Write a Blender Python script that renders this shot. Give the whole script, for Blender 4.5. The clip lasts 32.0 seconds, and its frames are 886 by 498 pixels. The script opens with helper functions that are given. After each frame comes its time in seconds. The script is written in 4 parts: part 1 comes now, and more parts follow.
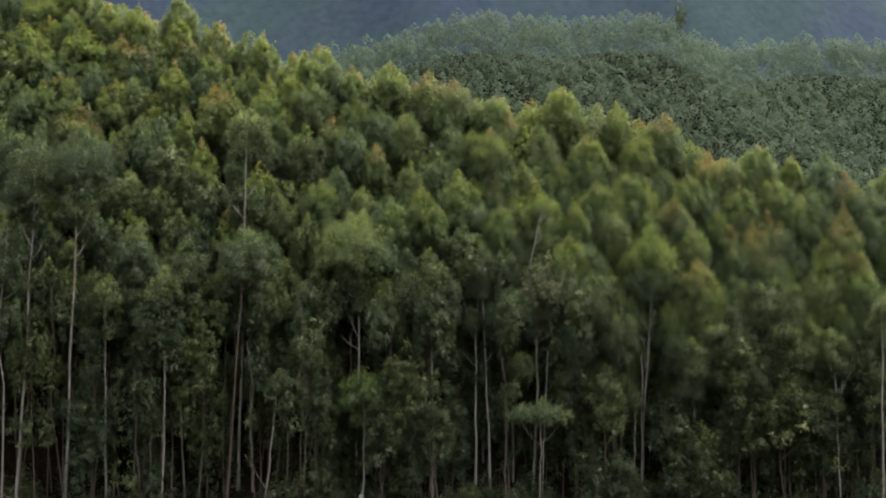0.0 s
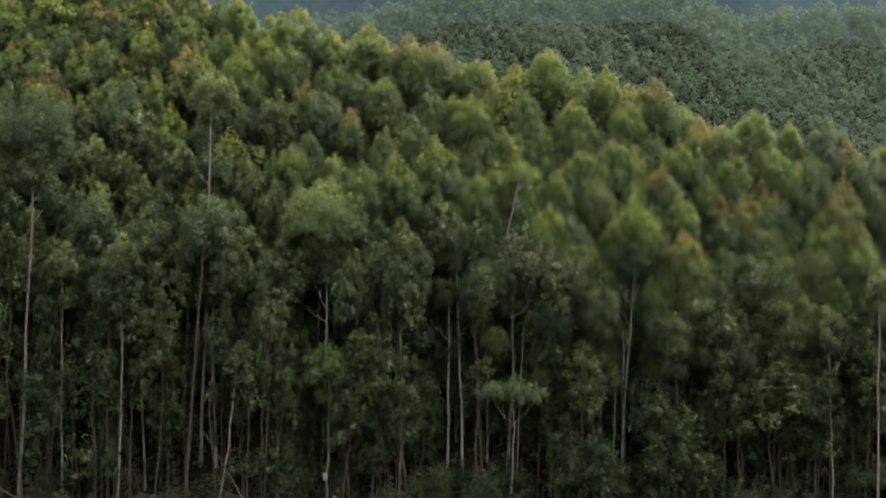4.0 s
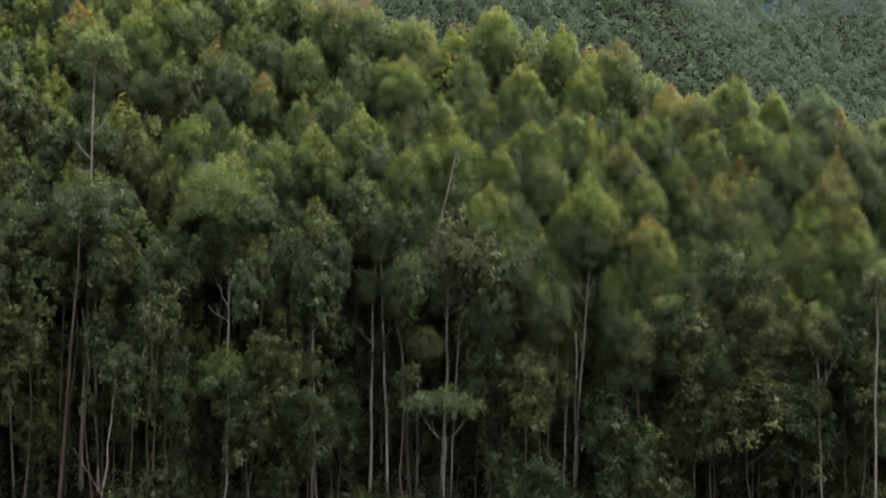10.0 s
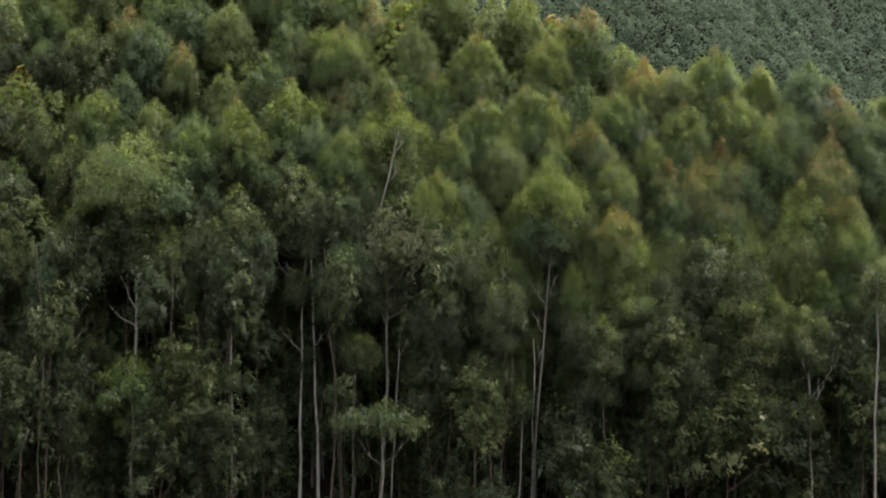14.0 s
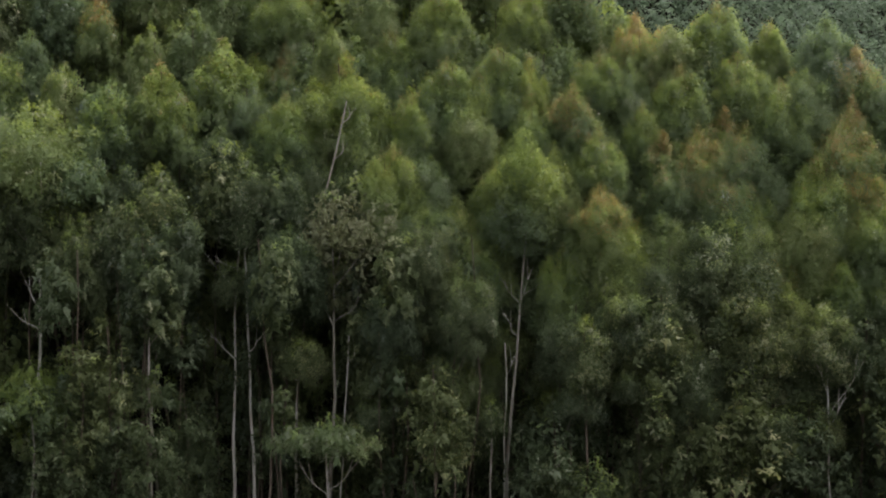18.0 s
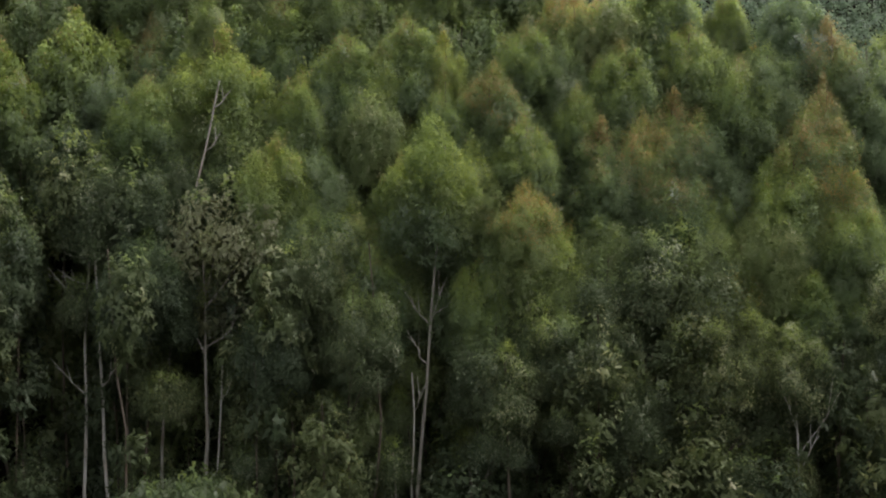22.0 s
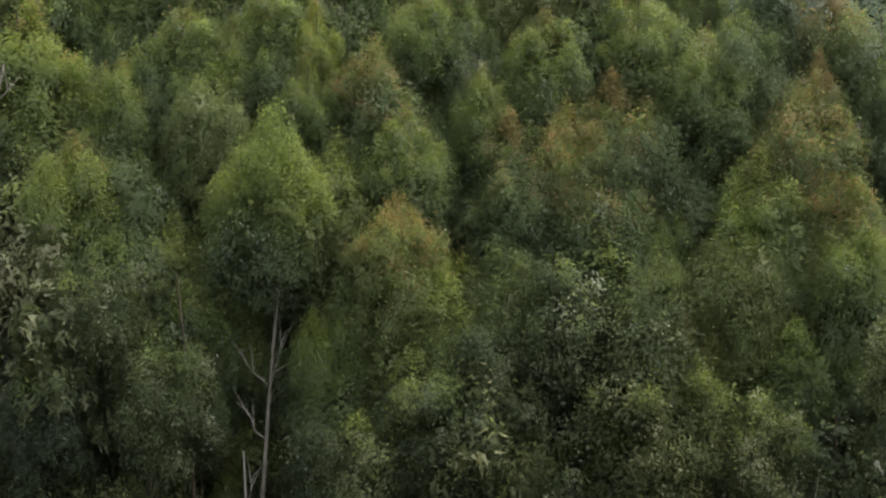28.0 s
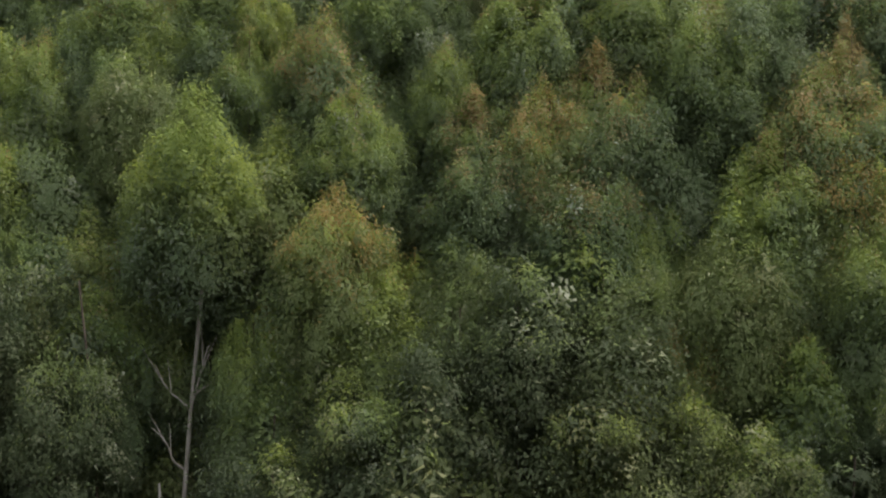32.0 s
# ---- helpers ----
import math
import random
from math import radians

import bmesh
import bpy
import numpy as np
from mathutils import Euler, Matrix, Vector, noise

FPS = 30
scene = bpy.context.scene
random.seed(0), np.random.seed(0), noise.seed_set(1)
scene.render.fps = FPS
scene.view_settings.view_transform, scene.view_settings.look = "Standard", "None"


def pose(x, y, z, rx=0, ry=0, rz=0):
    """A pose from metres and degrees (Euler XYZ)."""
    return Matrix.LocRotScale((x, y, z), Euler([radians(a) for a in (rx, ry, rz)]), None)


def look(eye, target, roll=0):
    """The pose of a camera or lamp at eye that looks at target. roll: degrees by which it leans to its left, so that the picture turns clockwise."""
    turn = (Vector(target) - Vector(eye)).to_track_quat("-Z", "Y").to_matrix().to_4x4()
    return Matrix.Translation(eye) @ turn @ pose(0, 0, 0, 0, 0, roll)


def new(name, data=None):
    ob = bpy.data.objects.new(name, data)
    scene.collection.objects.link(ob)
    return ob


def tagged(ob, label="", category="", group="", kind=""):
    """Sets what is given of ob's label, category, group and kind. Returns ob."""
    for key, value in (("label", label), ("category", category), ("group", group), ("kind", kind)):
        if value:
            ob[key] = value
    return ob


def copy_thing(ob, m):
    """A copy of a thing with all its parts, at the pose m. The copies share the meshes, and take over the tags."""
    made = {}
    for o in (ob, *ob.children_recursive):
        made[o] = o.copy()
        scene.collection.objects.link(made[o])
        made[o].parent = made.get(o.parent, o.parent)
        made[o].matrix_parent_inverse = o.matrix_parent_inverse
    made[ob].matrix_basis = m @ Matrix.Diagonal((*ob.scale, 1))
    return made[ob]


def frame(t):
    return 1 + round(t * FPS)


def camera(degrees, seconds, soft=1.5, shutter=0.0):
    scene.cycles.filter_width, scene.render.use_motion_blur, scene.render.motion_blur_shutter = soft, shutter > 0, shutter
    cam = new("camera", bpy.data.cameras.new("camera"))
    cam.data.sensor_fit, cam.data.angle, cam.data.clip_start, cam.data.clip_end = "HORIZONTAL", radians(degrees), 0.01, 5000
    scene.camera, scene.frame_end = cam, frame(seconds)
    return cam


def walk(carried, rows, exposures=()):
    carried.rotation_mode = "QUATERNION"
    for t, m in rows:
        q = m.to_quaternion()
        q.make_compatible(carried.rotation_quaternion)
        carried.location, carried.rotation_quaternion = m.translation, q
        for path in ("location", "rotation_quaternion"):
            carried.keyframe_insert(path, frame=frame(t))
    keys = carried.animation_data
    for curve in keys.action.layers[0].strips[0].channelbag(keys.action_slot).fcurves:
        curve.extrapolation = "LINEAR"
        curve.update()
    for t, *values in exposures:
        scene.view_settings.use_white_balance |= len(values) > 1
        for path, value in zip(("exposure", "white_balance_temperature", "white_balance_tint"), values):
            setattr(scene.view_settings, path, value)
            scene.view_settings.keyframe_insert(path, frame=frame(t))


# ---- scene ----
cam = camera(42.8, 32.0, soft=2.1)
PATH = [
    (0, (0.00, -0.00, 30.00), (0.477, 9.986, 30.228), -0.07),
    (0.5, (1.14, 0.48, 29.87), (1.627, 10.466, 29.914), 0.07),
    (1, (2.26, 0.98, 29.73), (2.597, 10.975, 29.616), 0.18),
    (1.5, (3.34, 1.53, 29.58), (3.699, 11.519, 29.459), 0.30),
    (2, (4.38, 2.13, 29.41), (4.736, 12.119, 29.403), 0.37),
    (2.5, (5.38, 2.79, 29.24), (5.639, 12.788, 29.166), 0.37),
    (3, (6.33, 3.54, 29.08), (6.519, 13.537, 29.051), 0.39),
    (3.5, (7.22, 4.38, 28.91), (7.309, 14.381, 28.970), 0.31),
    (5.5, (10.23, 8.84, 28.39), (10.225, 18.843, 28.484), 0.52),
    (6, (10.85, 10.19, 28.30), (10.850, 20.190, 28.429), 0.60),
    (6.5, (11.44, 11.60, 28.22), (11.429, 21.600, 28.383), 0.50),
    (7, (12.00, 13.06, 28.15), (11.957, 23.060, 28.301), 0.49),
    (7.5, (12.52, 14.56, 28.09), (12.496, 24.556, 28.179), 0.55),
    (8, (13.03, 16.07, 28.05), (12.940, 26.071, 28.198), 0.47),
    (8.5, (13.52, 17.60, 28.01), (13.433, 27.596, 28.107), 0.42),
    (9, (14.00, 19.12, 27.99), (14.018, 29.125, 28.041), 0.49),
    (9.5, (14.47, 20.66, 27.98), (14.520, 30.655, 28.043), 0.53),
    (10, (14.92, 22.19, 27.99), (14.947, 32.188, 28.043), 0.55),
    (10.5, (15.37, 23.72, 28.01), (15.391, 33.720, 28.031), 0.60),
    (11, (15.80, 25.25, 28.04), (15.880, 35.249, 27.974), 0.60),
    (11.5, (16.23, 26.78, 28.09), (16.350, 36.775, 28.067), 0.63),
    (12, (16.66, 28.30, 28.15), (16.811, 38.296, 28.142), 0.64),
    (12.5, (17.08, 29.81, 28.23), (17.104, 39.812, 28.240), 0.70),
    (13, (17.49, 31.32, 28.33), (17.564, 41.322, 28.295), 0.62),
    (13.5, (17.89, 32.83, 28.44), (18.037, 42.829, 28.351), 0.61),
    (14, (18.29, 34.34, 28.55), (18.459, 44.337, 28.505), 0.64),
    (14.5, (18.67, 35.85, 28.68), (18.786, 45.849, 28.654), 0.61),
    (16.5, (20.02, 41.96, 29.17), (20.273, 51.959, 29.060), 0.70),
    (17, (20.31, 43.51, 29.28), (20.651, 53.508, 29.175), 0.69),
    (17.5, (20.61, 45.07, 29.39), (20.866, 55.066, 29.299), 0.65),
    (18, (20.92, 46.63, 29.49), (21.142, 56.621, 29.217), 0.46),
    (18.5, (21.24, 48.18, 29.59), (21.640, 58.172, 29.325), 0.30),
    (19, (21.60, 49.73, 29.67), (22.209, 59.712, 29.394), 0.22),
    (19.5, (22.00, 51.28, 29.75), (22.571, 61.256, 29.436), 0.17),
    (20, (22.45, 52.81, 29.82), (22.753, 62.800, 29.559), 0.27),
    (20.5, (22.96, 54.32, 29.88), (23.216, 64.319, 29.722), 0.22),
    (21, (23.53, 55.82, 29.93), (23.876, 65.815, 29.714), 0.21),
    (21.5, (24.16, 57.30, 29.96), (24.705, 67.284, 29.659), 0.16),
    (22, (24.84, 58.76, 29.99), (25.390, 68.744, 29.673), 0.15),
    (22.5, (25.57, 60.20, 30.00), (26.109, 70.186, 29.721), 0.15),
    (23, (26.36, 61.62, 30.01), (26.857, 71.603, 29.707), 0.13),
    (23.5, (27.20, 63.01, 29.99), (27.789, 72.982, 29.509), 0.20),
    (24, (28.08, 64.38, 29.96), (28.653, 74.353, 29.612), 0.24),
    (24.5, (29.01, 65.71, 29.92), (29.433, 75.697, 29.581), 0.18),
    (25, (29.96, 67.02, 29.87), (30.278, 77.007, 29.516), 0.14),
    (25.5, (30.93, 68.29, 29.80), (31.220, 78.285, 29.562), 0.07),
    (27.5, (34.68, 73.02, 29.52), (34.548, 83.017, 29.200), -0.06),
    (28, (35.51, 74.10, 29.45), (35.227, 84.101, 29.463), 0.12),
    (28.5, (36.26, 75.14, 29.40), (35.870, 85.132, 29.538), 0.12),
    (29, (36.95, 76.13, 29.35), (36.412, 86.115, 29.350), 0.24),
    (29.5, (37.56, 77.07, 29.32), (36.853, 87.042, 29.349), 0.33),
    (30, (38.09, 77.95, 29.30), (37.355, 87.923, 29.373), 0.44),
    (30.5, (38.55, 78.78, 29.29), (37.748, 88.743, 29.369), 0.40),
    (31, (38.94, 79.54, 29.30), (38.084, 89.504, 29.374), 0.42),
    (31.5, (39.24, 80.24, 29.32), (38.353, 90.201, 29.391), 0.43),
    (32, (39.48, 80.88, 29.36), (38.561, 90.833, 29.420), 0.43),
]
walk(cam, [(t, look(eye, target, roll)) for t, eye, target, roll in PATH])

# ---- light: an overcast sky, a weak wide sun ----
SUN_ELEVATION, SUN_AZIMUTH = radians(66), radians(76)
world = bpy.data.worlds.new("overcast_sky")
scene.world = world
world.use_nodes = True
wn, wl = world.node_tree.nodes, world.node_tree.links
sky = wn.new("ShaderNodeTexSky")
sky.sky_type, sky.sun_disc = "NISHITA", False
sky.sun_elevation, sky.sun_rotation = SUN_ELEVATION, SUN_AZIMUTH
sky.air_density, sky.dust_density = 1.0, 4.0
wn["Background"].inputs["Strength"].default_value = 0.17
cloud = wn.new("ShaderNodeHueSaturation")  # cloud takes most of the blue out of the sky
cloud.inputs["Saturation"].default_value = 0.35
wl.new(sky.outputs["Color"], cloud.inputs["Color"])
wl.new(cloud.outputs["Color"], wn["Background"].inputs["Color"])
sun_data = bpy.data.lights.new("sun", "SUN")
sun_data.energy, sun_data.angle, sun_data.color = 0.5, radians(80), (1.0, 0.96, 0.88)
sun = new("sun", sun_data)
sun.matrix_world = look((0, 0, 300), Vector((0, 0, 300)) - Vector((math.sin(SUN_AZIMUTH) * math.cos(SUN_ELEVATION), math.cos(SUN_AZIMUTH) * math.cos(SUN_ELEVATION), math.sin(SUN_ELEVATION))))
scene.view_settings.exposure = 1.14


# ---- materials ----
def material(name):
    m = bpy.data.materials.new(name)
    m.use_nodes = True
    return m, m.node_tree.nodes, m.node_tree.links, m.node_tree.nodes["Principled BSDF"]


def ramp(nodes, links, source, stops):
    r = nodes.new("ShaderNodeValToRGB")
    while len(r.color_ramp.elements) < len(stops):
        r.color_ramp.elements.new(0.5)
    for e, (p, c) in zip(r.color_ramp.elements, stops):
        e.position, e.color = p, (*c, 1)
    links.new(source, r.inputs["Fac"])
    return r.outputs["Color"]


def mixed(nodes, links, kind, fac, a, b):
    n = nodes.new("ShaderNodeMix")
    n.data_type, n.blend_type = "RGBA", kind
    for socket, v in ((n.inputs["Factor"], fac), (n.inputs["A"], a), (n.inputs["B"], b)):
        if isinstance(v, bpy.types.NodeSocket):
            links.new(v, socket)
        else:
            socket.default_value = v if isinstance(v, (int, float)) else (*v, 1)
    return n.outputs["Result"]


def leaf_material(name, dark, mid, light, spread=0.35, gloss=0.6, shine=0.15):
    """Leaf blades: each blade, and each tree, has its own shade."""
    m, n, l, p = material(name)
    geo, info = n.new("ShaderNodeNewGeometry"), n.new("ShaderNodeObjectInfo")
    base = ramp(n, l, geo.outputs["Random Per Island"], [(0.0, dark), (0.55, mid), (1.0, light)])
    tree = ramp(n, l, info.outputs["Random"], [(0.0, (1 - spread, 1 - 0.75 * spread, 1 - 0.3 * spread)), (0.5, (1, 1, 1)), (1.0, (1 + spread, 1 + 0.65 * spread, 1 - 0.15 * spread))])
    colour = mixed(n, l, "MULTIPLY", 1.0, base, tree)
    l.new(colour, p.inputs["Base Color"])
    p.inputs["Roughness"].default_value = gloss
    p.inputs["Specular IOR Level"].default_value = shine
    through_leaf, add = n.new("ShaderNodeBsdfTranslucent"), n.new("ShaderNodeAddShader")
    l.new(mixed(n, l, "MULTIPLY", 1.0, colour, (1.75, 1.75, 1.65)), through_leaf.inputs["Color"])
    l.new(p.outputs[0], add.inputs[0])
    l.new(through_leaf.outputs[0], add.inputs[1])
    l.new(add.outputs[0], n["Material Output"].inputs["Surface"])
    return m


# Deep, mid and fresh greens also carry crown shading, dark below, light above.
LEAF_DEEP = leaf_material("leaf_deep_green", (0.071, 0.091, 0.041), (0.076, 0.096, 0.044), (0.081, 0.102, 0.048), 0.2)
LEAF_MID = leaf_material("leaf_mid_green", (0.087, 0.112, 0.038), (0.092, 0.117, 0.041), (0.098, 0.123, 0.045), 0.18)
LEAF_FRESH = leaf_material("leaf_fresh_green_lit", (0.103, 0.126, 0.031), (0.109, 0.132, 0.034), (0.116, 0.139, 0.038), 0.18)
LEAF_RED = leaf_material("leaf_reddish_young", (0.130, 0.097, 0.040), (0.137, 0.103, 0.043), (0.145, 0.110, 0.047), 0.18)
LEAF_DUN = leaf_material("leaf_dun_olive", (0.074, 0.077, 0.043), (0.082, 0.085, 0.048), (0.094, 0.097, 0.056), 0.1)
# Copy of the leaf green darkened for the shade at the forest edge.
LEAF_SHADED = leaf_material("leaf_olive_shaded", (0.041, 0.052, 0.024), (0.045, 0.057, 0.026), (0.050, 0.063, 0.030), 0.2)
# Grey-green leaves whose paler colour also stands in for sky glints.
LEAF_GREY = leaf_material("leaf_grey_green_glint", (0.084, 0.095, 0.050), (0.095, 0.106, 0.056), (0.120, 0.131, 0.073), gloss=0.4, shine=0.3)
# Bluer leaf colour that carries the haze over the second hill.
LEAF_FAR = leaf_material("leaf_blue_green_hazed", (0.050, 0.069, 0.044), (0.055, 0.075, 0.047), (0.061, 0.082, 0.051), 0.2)
# Brown brush, its tone lowered further for the shade at the forest foot.
LEAF_BRUSH = leaf_material("dead_brush_and_shrubs_shaded", (0.024, 0.024, 0.015), (0.029, 0.029, 0.018), (0.037, 0.036, 0.022), 0.2)


def bark_material(name, pale, dull, rust):
    m, n, l, p = material(name)
    tc, mp = n.new("ShaderNodeTexCoord"), n.new("ShaderNodeMapping")
    mp.inputs["Scale"].default_value = (9, 9, 0.7)
    l.new(tc.outputs["Object"], mp.inputs["Vector"])
    streak, patch = n.new("ShaderNodeTexNoise"), n.new("ShaderNodeTexNoise")
    streak.inputs["Scale"].default_value, streak.inputs["Detail"].default_value = 1.6, 6
    patch.inputs["Scale"].default_value, patch.inputs["Detail"].default_value = 0.35, 3
    l.new(mp.outputs[0], streak.inputs["Vector"])
    l.new(tc.outputs["Object"], patch.inputs["Vector"])
    a = ramp(n, l, streak.outputs["Fac"], [(0.32, dull), (0.62, pale)])
    fac = ramp(n, l, patch.outputs["Fac"], [(0.55, (0, 0, 0)), (0.75, (1, 1, 1))])
    l.new(mixed(n, l, "MIX", fac, a, rust), p.inputs["Base Color"])
    p.inputs["Roughness"].default_value = 0.8
    p.inputs["Specular IOR Level"].default_value = 0.2
    bump = n.new("ShaderNodeBump")
    bump.inputs["Strength"].default_value, bump.inputs["Distance"].default_value = 0.5, 0.03
    l.new(streak.outputs["Fac"], bump.inputs["Height"])
    l.new(bump.outputs[0], p.inputs["Normal"])
    return m


BARK_PALE = bark_material("bark_pale_smooth", (0.44, 0.395, 0.335), (0.25, 0.215, 0.175), (0.24, 0.15, 0.095))
BARK_WHITE = bark_material("bark_white_smooth", (0.58, 0.54, 0.47), (0.40, 0.36, 0.30), (0.36, 0.27, 0.19))
# Brown bark, its tone lowered to carry the shade inside the stand.
BARK_DULL = bark_material("bark_brown_peeling_shaded", (0.165, 0.128, 0.096), (0.082, 0.061, 0.047), (0.135, 0.075, 0.046))


def soil_material():
    m, n, l, p = material("leaf_litter_shade_darkened")
    tc, a, b = n.new("ShaderNodeTexCoord"), n.new("ShaderNodeTexNoise"), n.new("ShaderNodeTexNoise")
    a.inputs["Scale"].default_value, a.inputs["Detail"].default_value = 0.08, 6
    b.inputs["Scale"].default_value, b.inputs["Detail"].default_value = 2.2, 8
    l.new(tc.outputs["Object"], a.inputs["Vector"])
    l.new(tc.outputs["Object"], b.inputs["Vector"])
    # Brown litter set near black to carry the shade under the trees.
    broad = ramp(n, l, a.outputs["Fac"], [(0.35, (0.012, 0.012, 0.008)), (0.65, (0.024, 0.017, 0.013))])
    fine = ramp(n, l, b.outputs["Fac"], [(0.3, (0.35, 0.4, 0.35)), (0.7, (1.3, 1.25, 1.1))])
    l.new(mixed(n, l, "MULTIPLY", 1.0, broad, fine), p.inputs["Base Color"])
    p.inputs["Roughness"].default_value = 0.95
    p.inputs["Specular IOR Level"].default_value = 0.05
    bump = n.new("ShaderNodeBump")
    bump.inputs["Strength"].default_value, bump.inputs["Distance"].default_value = 0.8, 0.2
    l.new(b.outputs["Fac"], bump.inputs["Height"])
    l.new(bump.outputs[0], p.inputs["Normal"])
    return m


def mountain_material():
    m, n, l, p = material("wooded_mountain_hazed")
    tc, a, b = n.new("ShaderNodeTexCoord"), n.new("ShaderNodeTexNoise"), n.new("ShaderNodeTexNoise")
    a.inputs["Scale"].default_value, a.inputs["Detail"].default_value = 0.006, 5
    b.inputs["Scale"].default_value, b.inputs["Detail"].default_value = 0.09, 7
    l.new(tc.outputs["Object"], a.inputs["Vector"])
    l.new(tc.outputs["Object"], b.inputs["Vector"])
    # Haze of distance put into the base colour as blue-grey.
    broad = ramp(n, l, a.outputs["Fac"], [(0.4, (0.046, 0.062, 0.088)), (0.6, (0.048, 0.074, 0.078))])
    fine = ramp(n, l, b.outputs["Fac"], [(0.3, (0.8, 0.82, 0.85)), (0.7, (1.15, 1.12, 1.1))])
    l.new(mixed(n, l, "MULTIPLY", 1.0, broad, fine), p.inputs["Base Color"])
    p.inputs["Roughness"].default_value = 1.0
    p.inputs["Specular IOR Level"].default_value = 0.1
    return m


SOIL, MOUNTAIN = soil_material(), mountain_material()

# ---- the lie of the land ----
EDGE_Y, EDGE_TOP, RISE = 118.0, 31.0, 1 / 0.6  # the forest edge, its canopy height, the canopy's rise behind it
FLOOR = 4.5


def smooth(a, b, v):
    u = min(max((v - a) / (b - a), 0.0), 1.0)
    return u * u * (3 - 2 * u)


def crest_y(x):
    top = np.interp(x, (-70, -40, -24, -15, 0, 10, 20, 30, 40, 48, 54, 70, 110), (79, 68.6, 63.0, 59.4, 55.2, 52.9, 51.2, 48.4, 45.2, 43.2, 40.8, 36.0, 25.0))
    return EDGE_Y + (float(top) - EDGE_TOP) / RISE


def canopy_top(x, y):
    c = crest_y(x)
    return EDGE_TOP + RISE * (min(y, c) - EDGE_Y) - 0.55 * max(y - c, 0) - 0.02 * max(y - c, 0) ** 1.5


def far_canopy(x, y):
    """The canopy of the second hill, across the gully behind the crest."""
    top = np.interp(x, (-60, -25, -8, 4, 13, 24, 45, 55, 80, 120), (56, 62, 68.0, 71.4, 72.8, 73.6, 73.0, 69.2, 69.6, 74.0))
    return 30 + (float(top) - 30) * min(max((y - 140) / 45, 0), 1) ** 0.9 - 0.9 * max(y - 186, 0) + 0.7 * math.sin(0.21 * x + 0.13 * y)


def far_ground(x, y):
    return max(far_canopy(x, y) - 6.5, -12)


def ground_z(x, y):
    # Unseen rise behind the camera, added to hold back low sky light.
    near = FLOOR - 6 * smooth(105, 40, y) + 180 * smooth(-30, -260, y) if y < 114 else max(FLOOR, canopy_top(x, y) - 26.5 + 9.5 * smooth(118, 128, y))
    if y < 114:
        return near
    if y < 119:
        near = FLOOR + (near - FLOOR) * smooth(114, 119, y)
    return max(near, far_ground(x, y)) if y > 139 else near


def grid_object(name, xs, ys, height, mat):
    verts = [(x, y, height(x, y)) for y in ys for x in xs]
    w = len(xs)
    faces = [(j * w + i, j * w + i + 1, (j + 1) * w + i + 1, (j + 1) * w + i) for j in range(len(ys) - 1) for i in range(w - 1)]
    me = bpy.data.meshes.new(name)
    me.from_pydata(verts, [], faces)
    me.polygons.foreach_set("use_smooth", [True] * len(faces))
    me.materials.append(mat)
    return new(name, me)


xs = [*range(-2400, -200, 200), *range(-200, 260, 4), *range(260, 2601, 200)]
ys = [*range(-1500, 0, 150), *range(0, 100, 10), *range(100, 210, 2), *range(210, 530, 8), *range(540, 4400, 300)]
ground = tagged(grid_object("ground", xs, ys, ground_z, SOIL), "forest ground of brown litter and undergrowth, coloured dark for shade", "ground", kind="structure")


def mountain_z(x, y):
    ridge = 900 - 340 * smooth(340, 960, x) + 60 * math.sin(x * 0.004 + 1) + 28 * math.sin(x * 0.013) + 12 * math.sin(x * 0.037)
    gully = 35 * abs(math.sin(x * 0.009 + 0.002 * y))
    return -60 + ridge * smooth(900, 1900, y) - gully * smooth(900, 1200, y) + 14 * noise.noise((x * 0.01, y * 0.01, 0.0))


mountain = tagged(grid_object("backdrop_mountain", range(-1800, 1900, 40), range(900, 2300, 40), mountain_z, MOUNTAIN), "wooded mountain slope far beyond the hills, blue haze in its colour", "mountain", kind="structure")


# ---- tree building ----
def mesh_object(name, verts, faces, mats, index, parent=None, shade=False):
    me = bpy.data.meshes.new(name)
    verts = np.asarray(verts, dtype=np.float32)
    faces = np.asarray(faces, dtype=np.int32)
    me.vertices.add(len(verts))
    me.vertices.foreach_set("co", verts.ravel())
    me.loops.add(faces.size)
    me.loops.foreach_set("vertex_index", faces.ravel())
    me.polygons.add(len(faces))
    me.polygons.foreach_set("loop_start", np.arange(0, faces.size, faces.shape[1], dtype=np.int32))
    for m in mats:
        me.materials.append(m)
    me.polygons.foreach_set("material_index", np.asarray(index, dtype=np.int32))
    if shade:
        me.polygons.foreach_set("use_smooth", np.ones(len(faces), dtype=bool))
    me.update(calc_edges=True)
    ob = new(name, me)
    ob.parent = parent
    return ob


def tube(points, radii, sides=7):
    """A tapered stem along points, as verts and quads."""
    verts, faces = [], []
    pts = [Vector(p) for p in points]
    for i, (p, r) in enumerate(zip(pts, radii)):
        d = (pts[min(i + 1, len(pts) - 1)] - pts[max(i - 1, 0)]).normalized()
        a = d.cross(Vector((0.31, 0.95, 0.05))).normalized()
        b = d.cross(a)
        for k in range(sides):
            t = 2 * math.pi * k / sides
            verts.append(p + (a * math.cos(t) + b * math.sin(t)) * r)
    for i in range(len(pts) - 1):
        for k in range(sides):
            n = (k + 1) % sides
            faces.append((i * sides + k, i * sides + n, (i + 1) * sides + n, (i + 1) * sides + k))
    return verts, faces


